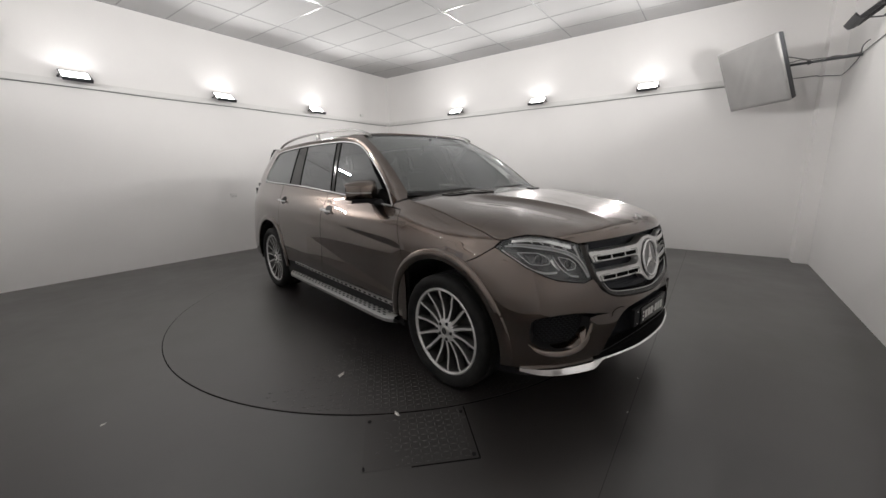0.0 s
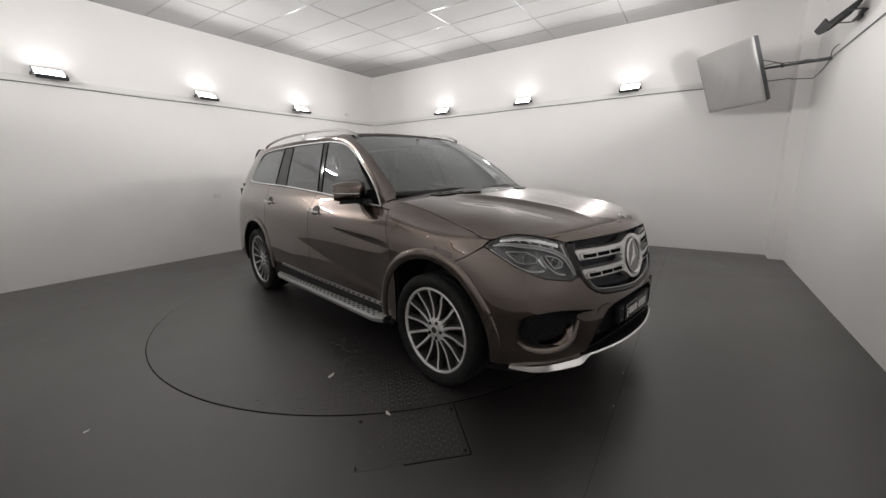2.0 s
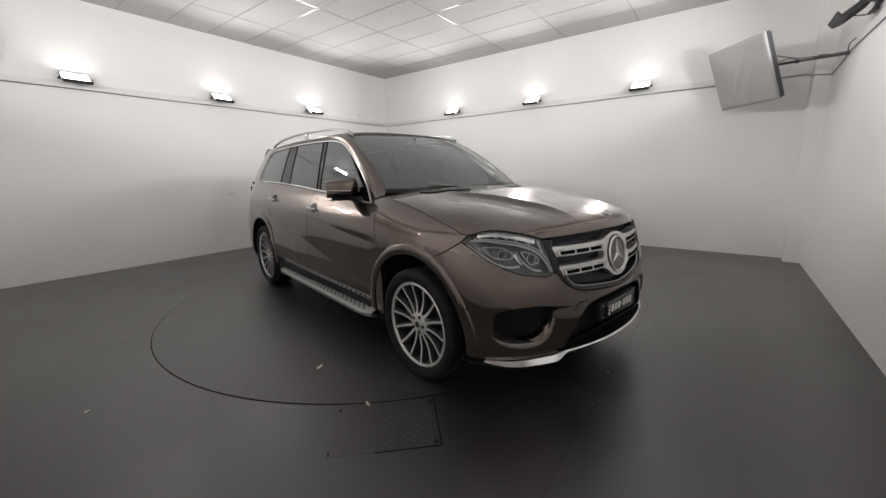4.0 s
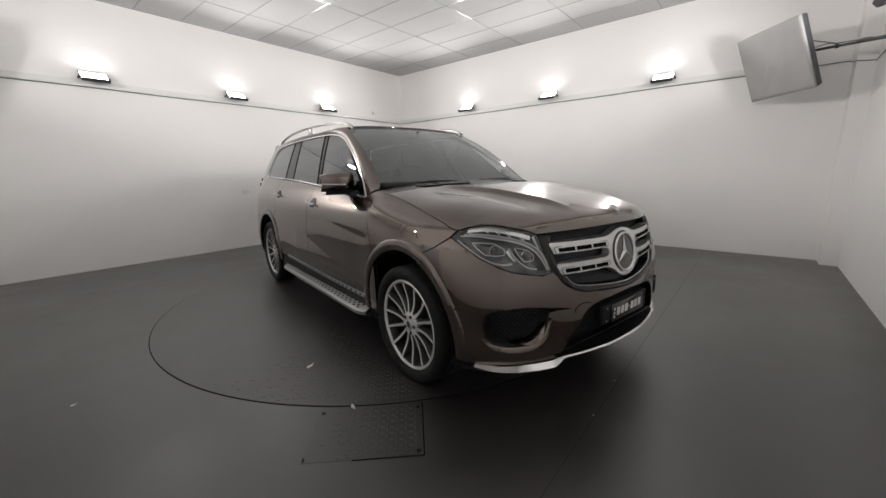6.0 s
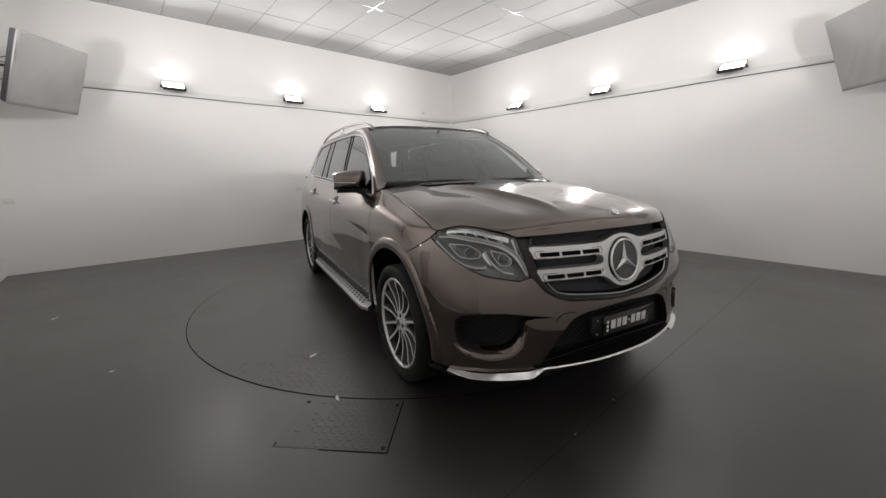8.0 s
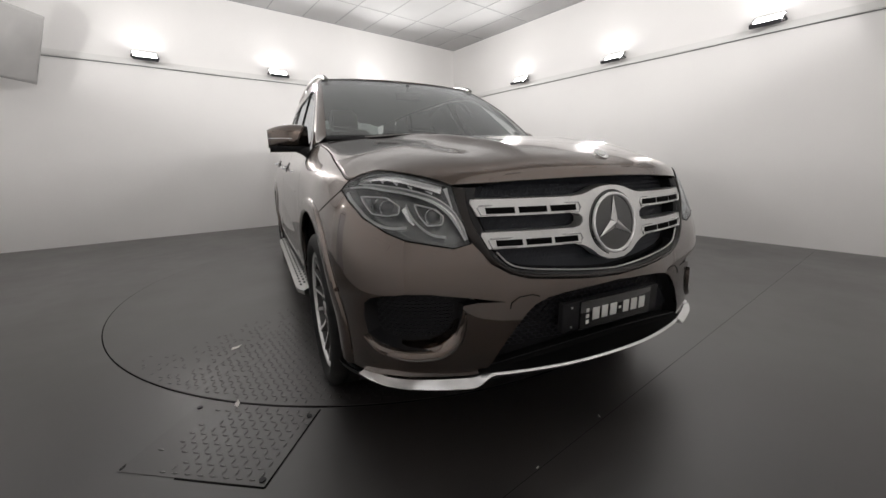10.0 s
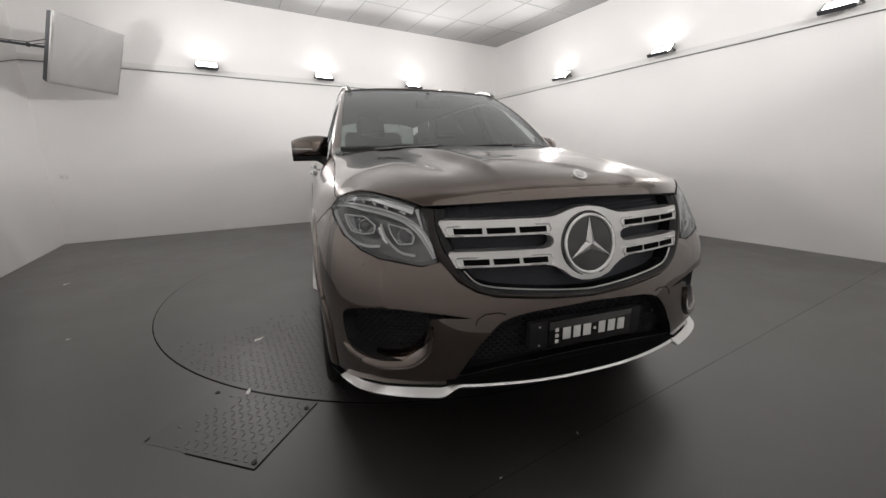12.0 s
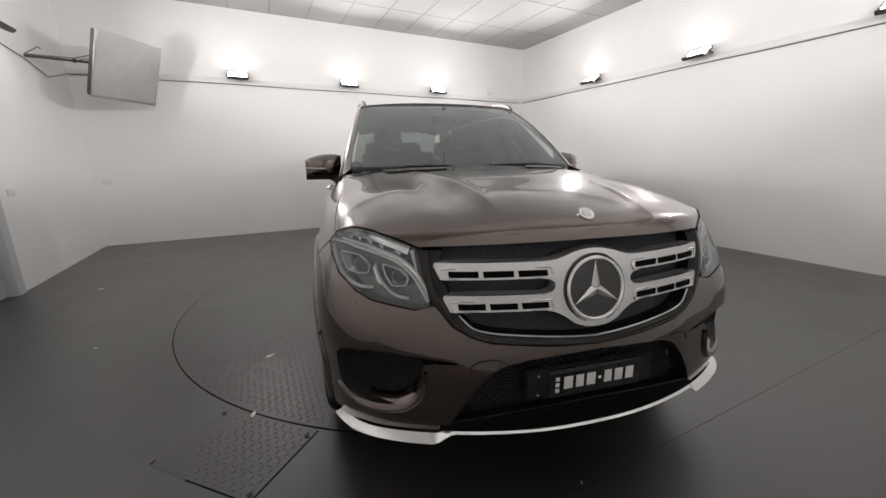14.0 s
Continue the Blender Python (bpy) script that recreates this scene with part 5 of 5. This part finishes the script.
def surround(side):
    a, b = rounded([np.array(q) for q in GR_OUT], 5), rounded([np.array(q) for q in GR_IN], 5)
    rows = {"outer": lambda p, q: [shell(p[0], p[1], 0.002), shell(*(p * .75 + q * .25), 0.007), shell(*(p * .55 + q * .45), 0.006), shell(*(p * .50 + q * .50), 0.000)],
            "inner": lambda p, q: [shell(*(p * .52 + q * .48), 0.000), shell(*(p * .25 + q * .75), -0.004), shell(*q, -0.018), shell(*q, -0.07)]}[side]
    half = [rows(p, q) for p, q in zip(a, b)]
    mirror = [[(-x, y, z) for x, y, z in r] for r in half[:0:-1]]
    return loft(mirror + half, facing=(0, -1, 0))


grille = part("radiator_grille", surround("inner"), M_PILLAR, car, "black grille with twin silver bars and a round emblem")
# a body-coloured strip, its shadow put into the darker brown
part("grille_frame", surround("outer"), M_FRAME, grille, "gloss brown grille frame with shade in its colour")
back = [(s, z) for s, z in GR_IN] + [(.45, .970), (.25, .978), (0, .982)]
part("mesh_back", panel([back, [(-s, z) for s, z in back]], lambda s, z: shell(s, z, -.062), 0.06, (0, -1, 0)), M_GRILLE, grille)
# fine honeycomb inside the grille
bm = bmesh.new()
for i in range(-33, 34):
    for j in range(19):
        s, z = i * 0.0165 + (0.00825 if j % 2 else 0), .685 + j * 0.0150
        lim = np.interp(z, [q[1] for q in GR_IN], [q[0] for q in GR_IN]) - 0.015
        if abs(s) < lim and z > np.interp(abs(s), [q[0] for q in GR_IN[:6]], [q[1] for q in GR_IN[:6]]) + 0.012:
            m4 = Matrix.Translation(shell(s, z, -.0645)) @ Matrix.Rotation(radians(90), 4, "X")
            bmesh.ops.create_cone(bm, cap_ends=False, segments=6, radius1=0.0088, radius2=0.0088, depth=0.005, matrix=m4)
tagged(part("honeycomb", bm, M_GRILLE, grille, smooth=False), kind="stuff")
LINE = [(s, z) for s, z in GR_IN if z < .76]
part("grille_line", sweep([shell(p[0], p[1], -.008) for p in np.concatenate([rounded([np.array((-s, z)) for s, z in LINE[::-1]], 4), rounded([np.array(q) for q in LINE], 4)[1:]])], .003, 6), M_SATIN, grille)


def slab(outline, out, thick):
    """A thick plate with a rounded rim on the shell."""
    loop = [tuple(q) for q in outline]
    c = np.mean(np.array(loop), axis=0)
    ring_at = lambda k, o: [shell(*(c + (np.array(q) - c) * k), o) for q in loop]
    bm = loft([[a, b, d] for a, b, d in zip(ring_at(1.0, out - thick), ring_at(1.0, out - .006), ring_at(.985, out))], closed=True, facing=outward)
    return joined(bm, panel([[tuple(c + (np.array(q) - c) * .985) for q in loop]], lambda s, z: shell(s, z, out), 0.05, outward))


def bar(sx, z0, z1, s_end, name):
    """One silver bar from the emblem outwards, with three dark slots in a bright rim."""
    h = (z1 - z0) / 2
    zc = (z0 + z1) / 2
    lo = [(.16, zc + h * 1.0), (.18, zc + h * 1.0), (s_end, zc + h), (s_end + .004, zc + h * .6), (s_end - .022, zc - h), (.18, zc - h), (.16, zc - h)]
    lo = [(sx * s, z) for s, z in lo]
    b = part(name, slab(lo, 0.000, 0.04), M_SATIN, car, "satin silver grille bar with slots")
    zs = zc - h * 0.34
    rim = [(.168, zs + h * .58), (s_end - .030, zs + h * .58), (s_end - .024, zs + h * .40), (s_end - .036, zs - h * .58), (.168, zs - h * .58), (.160, zs)]
    part("bar_rim", sweep([shell(sx * s, z, .0030) for s, z in rim], .0034, 6, closed=True), M_LIP, b)
    n = 3
    a0, a1 = .176, s_end - .040
    for k in range(n):
        u0, u1 = a0 + (a1 - a0) * (k + .04) / n, a0 + (a1 - a0) * (k + .92) / n
        o = [(u0, zs + h * .36), (u1, zs + h * .36), (u1 - .004, zs - h * .36), (u0 - .002, zs - h * .36)]
        part("slot", slab([(sx * s, z) for s, z in o], 0.0035, 0.004), M_GAP, b)


for sx in (-1, 1):
    bar(sx, .866, .922, .580, "grille_bar")
    bar(sx, .760, .815, .545, "grille_bar")
# the silver carrier of the emblem, and the emblem as plain shapes
carrier = [(.0, .956), (.045, .953), (.085, .945), (.115, .935), (.15, .926), (.205, .922), (.212, .905), (.205, .866), (.172, .862), (.155, .850), (.155, .832), (.168, .820), (.20, .814), (.206, .785), (.20, .760), (.155, .750), (.12, .732), (.085, .706), (.04, .691), (0, .688)]
part("emblem_carrier", slab(carrier + [(-s, z) for s, z in carrier[-2:0:-1]], 0.0012, 0.045), M_SATIN, grille, "satin silver emblem carrier")
EC = Vector((0.0, -2.356, .820))
tilt_e = Matrix.Translation(EC) @ Matrix.Rotation(radians(-10.5), 4, "X")


def emblem_part(bm, name, material, parent):
    bm.transform(tilt_e)
    return part(name, bm, material, parent)


emblem = emblem_part(joined(disc((0, 0.008, 0), .112, 48, (0, -1, 0), .02)), "emblem", M_GLOSSBLACK, car)
emblem_part(sweep([(.106 * math.cos(w), -.004, .106 * math.sin(w)) for w in np.linspace(0, 2 * math.pi, 57)[:-1]], .0065, 8, closed=True, up=(0, 1, 0)), "emblem_ring", M_LIP, emblem)
emblem_part(sweep([(.117 * math.cos(w), .004, .117 * math.sin(w)) for w in np.linspace(0, 2 * math.pi, 57)[:-1]], .005, 8, closed=True, up=(0, 1, 0)), "emblem_ring", M_GLOSSBLACK, emblem)
for k in range(3):
    w = radians(90 + 120 * k)
    d, n = Vector((math.cos(w), 0, math.sin(w))), Vector((-math.sin(w), 0, math.cos(w)))
    bm = bmesh.new()
    tip, c0 = bm.verts.new(d * .098 + Vector((0, -.006, 0))), bm.verts.new(Vector((0, -.014, 0)))
    l, r = bm.verts.new(d * .012 + n * .017 + Vector((0, -.003, 0))), bm.verts.new(d * .012 - n * .017 + Vector((0, -.003, 0)))
    bm.faces.new((c0, l, tip))
    bm.faces.new((c0, tip, r))
    inside_out(bm, (0, -1, 0))
    emblem_part(bm, "emblem_spoke", M_SATIN, emblem)


# ---- front: lower intakes, lip and plate ----
def recess(loop, deep, shrink=0.86, floor_mat=None, name="air_intake", label="dark air intake"):
    c = np.mean(np.array(loop), axis=0)
    inner = [tuple(c + (np.array(q) - c) * shrink) for q in loop]
    wall = loft([[shell(*a, 0.0), shell(*(np.array(a) * .6 + np.array(b) * .4), -deep * .6), shell(*b, -deep)] for a, b in zip(loop, inner)], closed=True)
    return wall, inner


fog_loop = FOG_TOP[:-1] + FOG_LOW[1:-1]


def fog():
    wall, inner = recess([q for q in fog_loop if q[0] > .55], .05, .9)
    return joined(wall, panel([inner], lambda s, z: shell(s, z, -.05), .05, outward))


fogs = both("air_intake", fog, M_BLACK, label="dark honeycomb side air intake")


def honey(s0, s1, z0, z1, ok, out, size=.016):
    bm = bmesh.new()
    j = 0
    z = z0
    while z < z1:
        s = s0 + (size * .9 if j % 2 else 0)
        while s < s1:
            if ok(s, z):
                c = Vector(shell(s, z, out))
                q = Vector(outward(c)).normalized().to_track_quat("Z", "Y").to_matrix().to_4x4()
                bmesh.ops.create_cone(bm, cap_ends=False, segments=6, radius1=size * .62, radius2=size * .62, depth=.004, matrix=Matrix.Translation(c) @ q @ Matrix.Diagonal((1.5, 0.8, 1, 1)))
            s += size * 1.8
        z += size * .8
        j += 1
    return bm


for k, sx in enumerate((-1, 1)):
    ok = lambda s, z: .645 < s < .92 and .455 + .1 * max(0, .70 - s) < z < .60 and (s < .88 or z > .48)
    tagged(part("honeycomb", flipped(honey(.64, .93, .455, .60, ok, -.0495), sx), M_GRILLE, fogs[k], smooth=False), kind="stuff")
    part("parking_sensor", flipped(disc(shell(.73, .465, -.036), .011, 14, outward(Vector(shell(.73, .47))), .012), sx), M_BLACK, fogs[k])
    part("parking_sensor", flipped(disc(shell(1.10, .60, .001), .010, 14, outward(Vector(shell(1.10, .60))), .006), sx), M_PAINT, car)
    part("washer_cover", flipped(ribbon([(.86, .775), (.90, .79), (.93, .80)], .016, .001, 4, .002), sx), M_PAINT, car)


def scoop():
    """The painted scoop under the side intake, which turns up towards it."""
    p = rounded([np.array(q) for q in [(.608, .555), (.622, .500), (.645, .455), (.70, .420), (.80, .412), (.90, .428), (.955, .465)]], 6)
    tt = np.gradient(p, axis=0)
    nn = np.stack([-tt[:, 1], tt[:, 0]], 1) / np.hypot(tt[:, 0], tt[:, 1])[:, None]
    rows = []
    for k, (q, w) in enumerate(zip(p, nn)):
        e = math.sin(math.pi * min(max(k / (len(p) - 1), .03), .97)) ** .5
        rows.append([shell(*(q + a * e * w), o) for a, o in ((.034, -.048), (.022, -.020), (.010, -.001), (-.002, .010), (-.014, .012), (-.024, .006), (-.030, -.004))])
    return loft(rows, facing=outward)


both("intake_scoop", scoop, M_PAINT)
wall = loft([[shell(s, z, 0), shell(s, z * .97 + .46 * .03, -.06)] for s, z in INTAKE])
wall2 = flipped(loft([[shell(s, z, 0), shell(s, z * .97 + .46 * .03, -.06)] for s, z in INTAKE]), -1)
low_in = part("lower_intake", joined(wall, wall2, panel([[(s * .97, z * .97 + .46 * .03) for s, z in INTAKE] + [(0, .345)], [(-s * .97, z * .97 + .46 * .03) for s, z in INTAKE] + [(0, .345)]], lambda s, z: shell(s, z, -.055), .05, (0, -1, 0))), M_BLACK, car, "wide dark lower air intake")
ok = lambda s, z: z < np.interp(abs(s), [q[0] for q in INTAKE], [q[1] for q in INTAKE]) - .02 and z > .395 + .03 * math.cos(s * 2.5) and abs(s) < .5
tagged(part("honeycomb", honey(-.52, .52, .40, .60, ok, -.050), M_GRILLE, low_in, smooth=False), kind="stuff")
lipb = [(s, .345 + .075 * (1 - (abs(s) / .56) ** 2)) for s in np.linspace(-.56, .56, 41)]
part("intake_lip", loft([[shell(s, .325, .004), shell(s, min(z, .335), .012), shell(s, z - .012, .004), shell(s, z, -.012), shell(s, z, -.05)] for s, z in lipb], facing=(0, -1, .3)), M_GAP, car, "black lip under the intake")
part("lip_edge", sweep([shell(s, z, -.010) for s, z in lipb], .0022, 6), M_BLACK, car)


def front_lip():
    """The chrome lip: thin across the middle, stepping down at the knees into broad corner blades."""
    rows = []
    for s in np.linspace(-1.0, 1.0, 121):
        a = abs(s)
        k = min(max((a - .50) / .085, 0), 1)
        k = k * k * (3 - 2 * k)
        zt = .338 + (.310 - .338) * k
        th = (.010 + .016 * k) * min(1, max(.06, (1.005 - a) / .34)) ** .8
        out = .022 + .020 * k - .02 * max(0, (a - .88) / .12)
        rows.append([shell(s, zt + .003 * k, out - .022 - .014 * k), shell(s, zt - th * .38, out - .010 - .008 * k), shell(s, zt - th * .78, out - .001), shell(s, zt - th * .90, out), shell(s, zt - th, out - .006), shell(s, zt - th, out - .04)])
    return loft(rows, facing=(0, -1, 0))


part("front_lip", front_lip(), M_LIP, car, "bright chrome lip along the lower bumper")
part("bumper_skirt", loft([[shell(s, .335 - .03 * min(max((abs(s) - .5) / .085, 0), 1), .012), shell(s, .315 - .04 * min(max((abs(s) - .5) / .085, 0), 1), .004), shell(s, .265, -.03), shell(s, .245, -.08)] for s in np.linspace(-1.14, 1.14, 81)], facing=(0, -1, -.2)), M_BLACK, car)
both("corner_skirt", lambda: loft([[shell(s, .322, -.002), shell(s, .30, -.004), shell(s, .27, -.02)] for s in np.linspace(.55, 1.14, 20)], facing=outward), M_BLACK)
both("tow_flap", lambda: sweep([shell(s, z, .0005) for s, z in [(.452, .560), (.448, .580), (.42, .598), (.371, .602), (.345, .594)]], .0016, 5), M_GAP)

PY = -2.398
plate_holder = part("plate_holder", bevelled(boxes(((-.262, PY + .004, .452), (.240, PY + .03, .558))), .006), M_BLACK, car)
reg = part("registration_plate", bevelled(boxes(((-.186, PY - .004, .452), (.186, PY + .006, .556))), .003), M_GLOSSBLACK, car, "black registration plate with pale bars")
x = -.128
for wide in (.034, .030, .034, .010, .030, .032, .032):
    hh = (.046 if wide > .02 else .010) / 2
    part("plate_bar", bevelled(boxes(((x, PY - .0060, .503 - hh), (x + wide, PY - .0035, .503 + hh))), .001), M_WHITE, reg)
    x += wide + .013
for k in range(3):
    part("plate_bar", boxes(((-.160, PY - .0055, .470 + .022 * k), (-.146, PY - .0035, .484 + .022 * k))), M_WHITE, reg, smooth=False)
for z in (.468, .54):
    part("screw", disc((-.222, PY + .003, z), .004, 10, (0, -1, 0), .004), M_SATIN, plate_holder)


# ---- mirrors and handles ----
def mirror_shell():
    rows = []
    for k in range(15):
        u = k / 14
        x = .825 + .240 * u
        e = math.sin(math.pi * min(max(u, .02), .98)) ** .35
        top = 1.312 - .026 * u ** 2 - .02 * (1 - e)
        low = 1.138 + .012 * u + .02 * (1 - e)
        depth = (.135 - .03 * u) * e
        yb = -.60 + .035 * u
        zc, hz = (top + low) / 2, (top - low) / 2
        row = []
        for j in range(21):
            w = math.pi * (j / 20) - math.pi / 2
            cz, sz = math.cos(w), math.sin(w)
            row.append((x, yb - depth * abs(cz) ** .62, zc + hz * math.copysign(abs(sz) ** .72, sz)))
        rows.append(row)
    bm = loft(rows)
    bmesh.ops.holes_fill(bm, edges=bm.edges)
    bmesh.ops.recalc_face_normals(bm, faces=bm.faces)
    return bm


mirrors = both("door_mirror", mirror_shell, M_PAINT, label="brown door mirror with a black foot")
both("mirror_base_trim", lambda: loft([[(x, -.60 + .035 * (x - .87) / .195 - dd, z) for dd, z in ((.0, 1.136), (.09, 1.136), (.105, 1.150), (.108, 1.168))] for x in np.linspace(.824, 1.06, 12)], facing=(0, -1, -1)), M_BLACK, mirrors)
both("turn_indicator", lambda: sweep([(.93, -.732, 1.212), (1.0, -.712, 1.214), (1.055, -.655, 1.216), (1.068, -.61, 1.217)], .006, 6, flat=(.003, .003)), M_LAMPIN, mirrors)
both("mirror_foot", lambda: sweep([(.815, -.73, 1.118), (.845, -.70, 1.130), (.875, -.67, 1.145), (.90, -.65, 1.152)], [.045, .034, .026, .022], 10), M_BLACK, mirrors)
both("mirror_glass", lambda: loft([[(x, -.592 + .035 * (x - .87) / .195, z) for z in (1.155, 1.275)] for x in (.885, 1.045)], facing=(0, 1, 0)), M_CHROME, mirrors)


def handle(y, z):
    def make():
        s0 = s_y(y)
        pts = [shell(s0 - .078, z - .010, .006), shell(s0 - .062, z - .006, .026), shell(s0 - .02, z, .036), shell(s0 + .035, z + .004, .036), shell(s0 + .070, z + .006, .026), shell(s0 + .082, z + .006, .006)]
        return sweep([tuple(p) for p in rounded([np.array(p) for p in pts], 4)], .013, 8, flat=(.017, .009))
    return make


def handle_bowl(y, z):
    def make():
        s0 = s_y(y)
        pts = [(s0 - .012 + .060 * math.cos(w), z + .002 + .040 * math.sin(w)) for w in np.linspace(0, 2 * math.pi, 21)[:-1]]
        return panel([pts], lambda s, q: shell(s, q, .004), .03, side_out)
    return make


for doors, y, z in ((front_doors, .03, 1.040), (rear_doors, 1.12, 1.082)):
    both("door_handle", handle(y, z), M_LIP, doors)
    both("handle_strip", lambda: sweep([shell(s_y(y) + d, z + .006, .042) for d in (-.05, -.02, .01, .04, .06)], .0065, 8), M_CHROME, doors)
    # a black oval laid proud of the door paints the bowl's shade
    both("handle_shade", handle_bowl(y, z), M_BLACK, doors)

# wipers
for x0, y0, x1, y1 in ((-.50, -1.075, -.12, -1.055), (.02, -1.10, .50, -1.045)):
    a, b = Vector((x0, y0, 1.214)), Vector((x1, y1, 1.221))
    wp = part("wiper", sweep([a, a.lerp(b, .5) + Vector((0, 0, .004)), b], .0042, 6), M_BLACK, car)
    part("wiper_blade", sweep([a.lerp(b, .15) + Vector((0, .01, .007)), b + Vector((.02, .02, .006))], .003, 6), M_BLACK, wp)

# tail lamps
both("tail_lamp", lambda: panel([[(s_near(.89, 2.42), 1.02), (s_near(.87, 2.46), .90), (s_near(.75, 2.60), .88), (s_near(.75, 2.60), 1.10), (s_near(.87, 2.46), 1.12)]], lambda s, z: shell(s, z, .004), .05, outward), M_RED)


# ---- cabin ----
def cushion(lo, hi, m=None):
    bm = bmesh.new()
    box(bm, lo, hi, m)
    bmesh.ops.bevel(bm, geom=list(bm.edges), offset=.03, segments=2, affect="EDGES", clamp_overlap=True)
    return bm


for x, y in ((-.38, -.10), (.38, -.10), (-.42, .85), (0, .87), (.42, .85), (-.35, 1.65), (.35, 1.65)):
    wide, back = (.50 if y < .5 else .40), (.62 if y < .5 else .54 - .10 * (y > 1.2))
    st = part("seat", cushion((x - wide / 2, y - .25, .62), (x + wide / 2, y + .28, .78)), M_LEATHER, car)
    m4 = Matrix.Translation((x, y + .26, .74)) @ Matrix.Rotation(radians(-14), 4, "X")
    part("backrest", cushion((-wide / 2, -.06, 0), (wide / 2, .08, back), m4), M_LEATHER, st)
    part("headrest", cushion((-.13, -.04, back + .02), (.13, .05, back + .21), m4), M_LEATHER, st)
rows = []
for i in range(17):
    x = -.76 + 1.52 * i / 16
    hump = .03 * math.exp(-((x + .38) / .2) ** 2)
    rows.append([(x, -1.06, 1.17), (x, -.92, 1.185 + hump * .4), (x, -.78, 1.175 + hump), (x, -.70, 1.12 + hump), (x, -.66, .95), (x, -.70, .70)])
part("dashboard", loft(rows, facing=(0, 1, 1)), M_LEATHER, car)
wheel_m = Matrix.Translation((-.38, -.52, 1.06)) @ Matrix.Rotation(radians(-65), 4, "X")
bm = sweep([wheel_m @ Vector((.185 * math.cos(w), .185 * math.sin(w), 0)) for w in np.linspace(0, 2 * math.pi, 41)[:-1]], .014, 8, closed=True, up=wheel_m.to_3x3() @ Vector((0, 0, 1)))
steer = part("steering_wheel", bm, M_LEATHER, car)
bm = bmesh.new()
box(bm, (-.07, -.06, -.03), (.07, .06, .0), wheel_m)
bevelled(bm, .015)
part("wheel_boss", bm, M_LEATHER, steer)
for w in (0, 180, 270):
    a = radians(w)
    part("wheel_spoke", sweep([wheel_m @ Vector((.05 * math.cos(a), .05 * math.sin(a), -.012)), wheel_m @ Vector((.18 * math.cos(a), .18 * math.sin(a), 0))], .014, 6), M_LEATHER, steer)
part("steering_column", sweep([wheel_m @ Vector((0, 0, -.02)), wheel_m @ Vector((0, 0, -.25))], .045, 10), M_LEATHER, steer)
part("rear_view_mirror", bevelled(boxes(((-.105, -.36, 1.545), (.105, -.338, 1.605)), ((-.014, -.345, 1.60), (.014, -.325, 1.665))), .01), M_BLACK, car)
part("headlining", loft([[(x, y, z - .035) for x, y, z in (roof((-1 + 2 * i / 10) * .97, yy) for i in range(11))] for yy in np.linspace(-.15, 2.25, 10)], facing=(0, 0, -1)), M_TRIMGREY, car)
part("cabin_floor", boxes(((-.80, -1.0, .36), (.80, 2.3, .42)), ((-.62, -2.1, .36), (.62, -1.06, .95)), ((-.80, -1.07, .36), (.80, -1.02, 1.16)), ((-.78, 2.42, .40), (.78, 2.50, 1.19))), M_BLACK, car, smooth=False)
both("door_trim", lambda: loft([[(.80, y, .42), (.815, y, .80), (.79, y, 1.0), (.80, y, WAIST(y) - .01)] for y in np.linspace(-.98, 2.3, 16)], facing=(-1, 0, 0)), M_LEATHER)
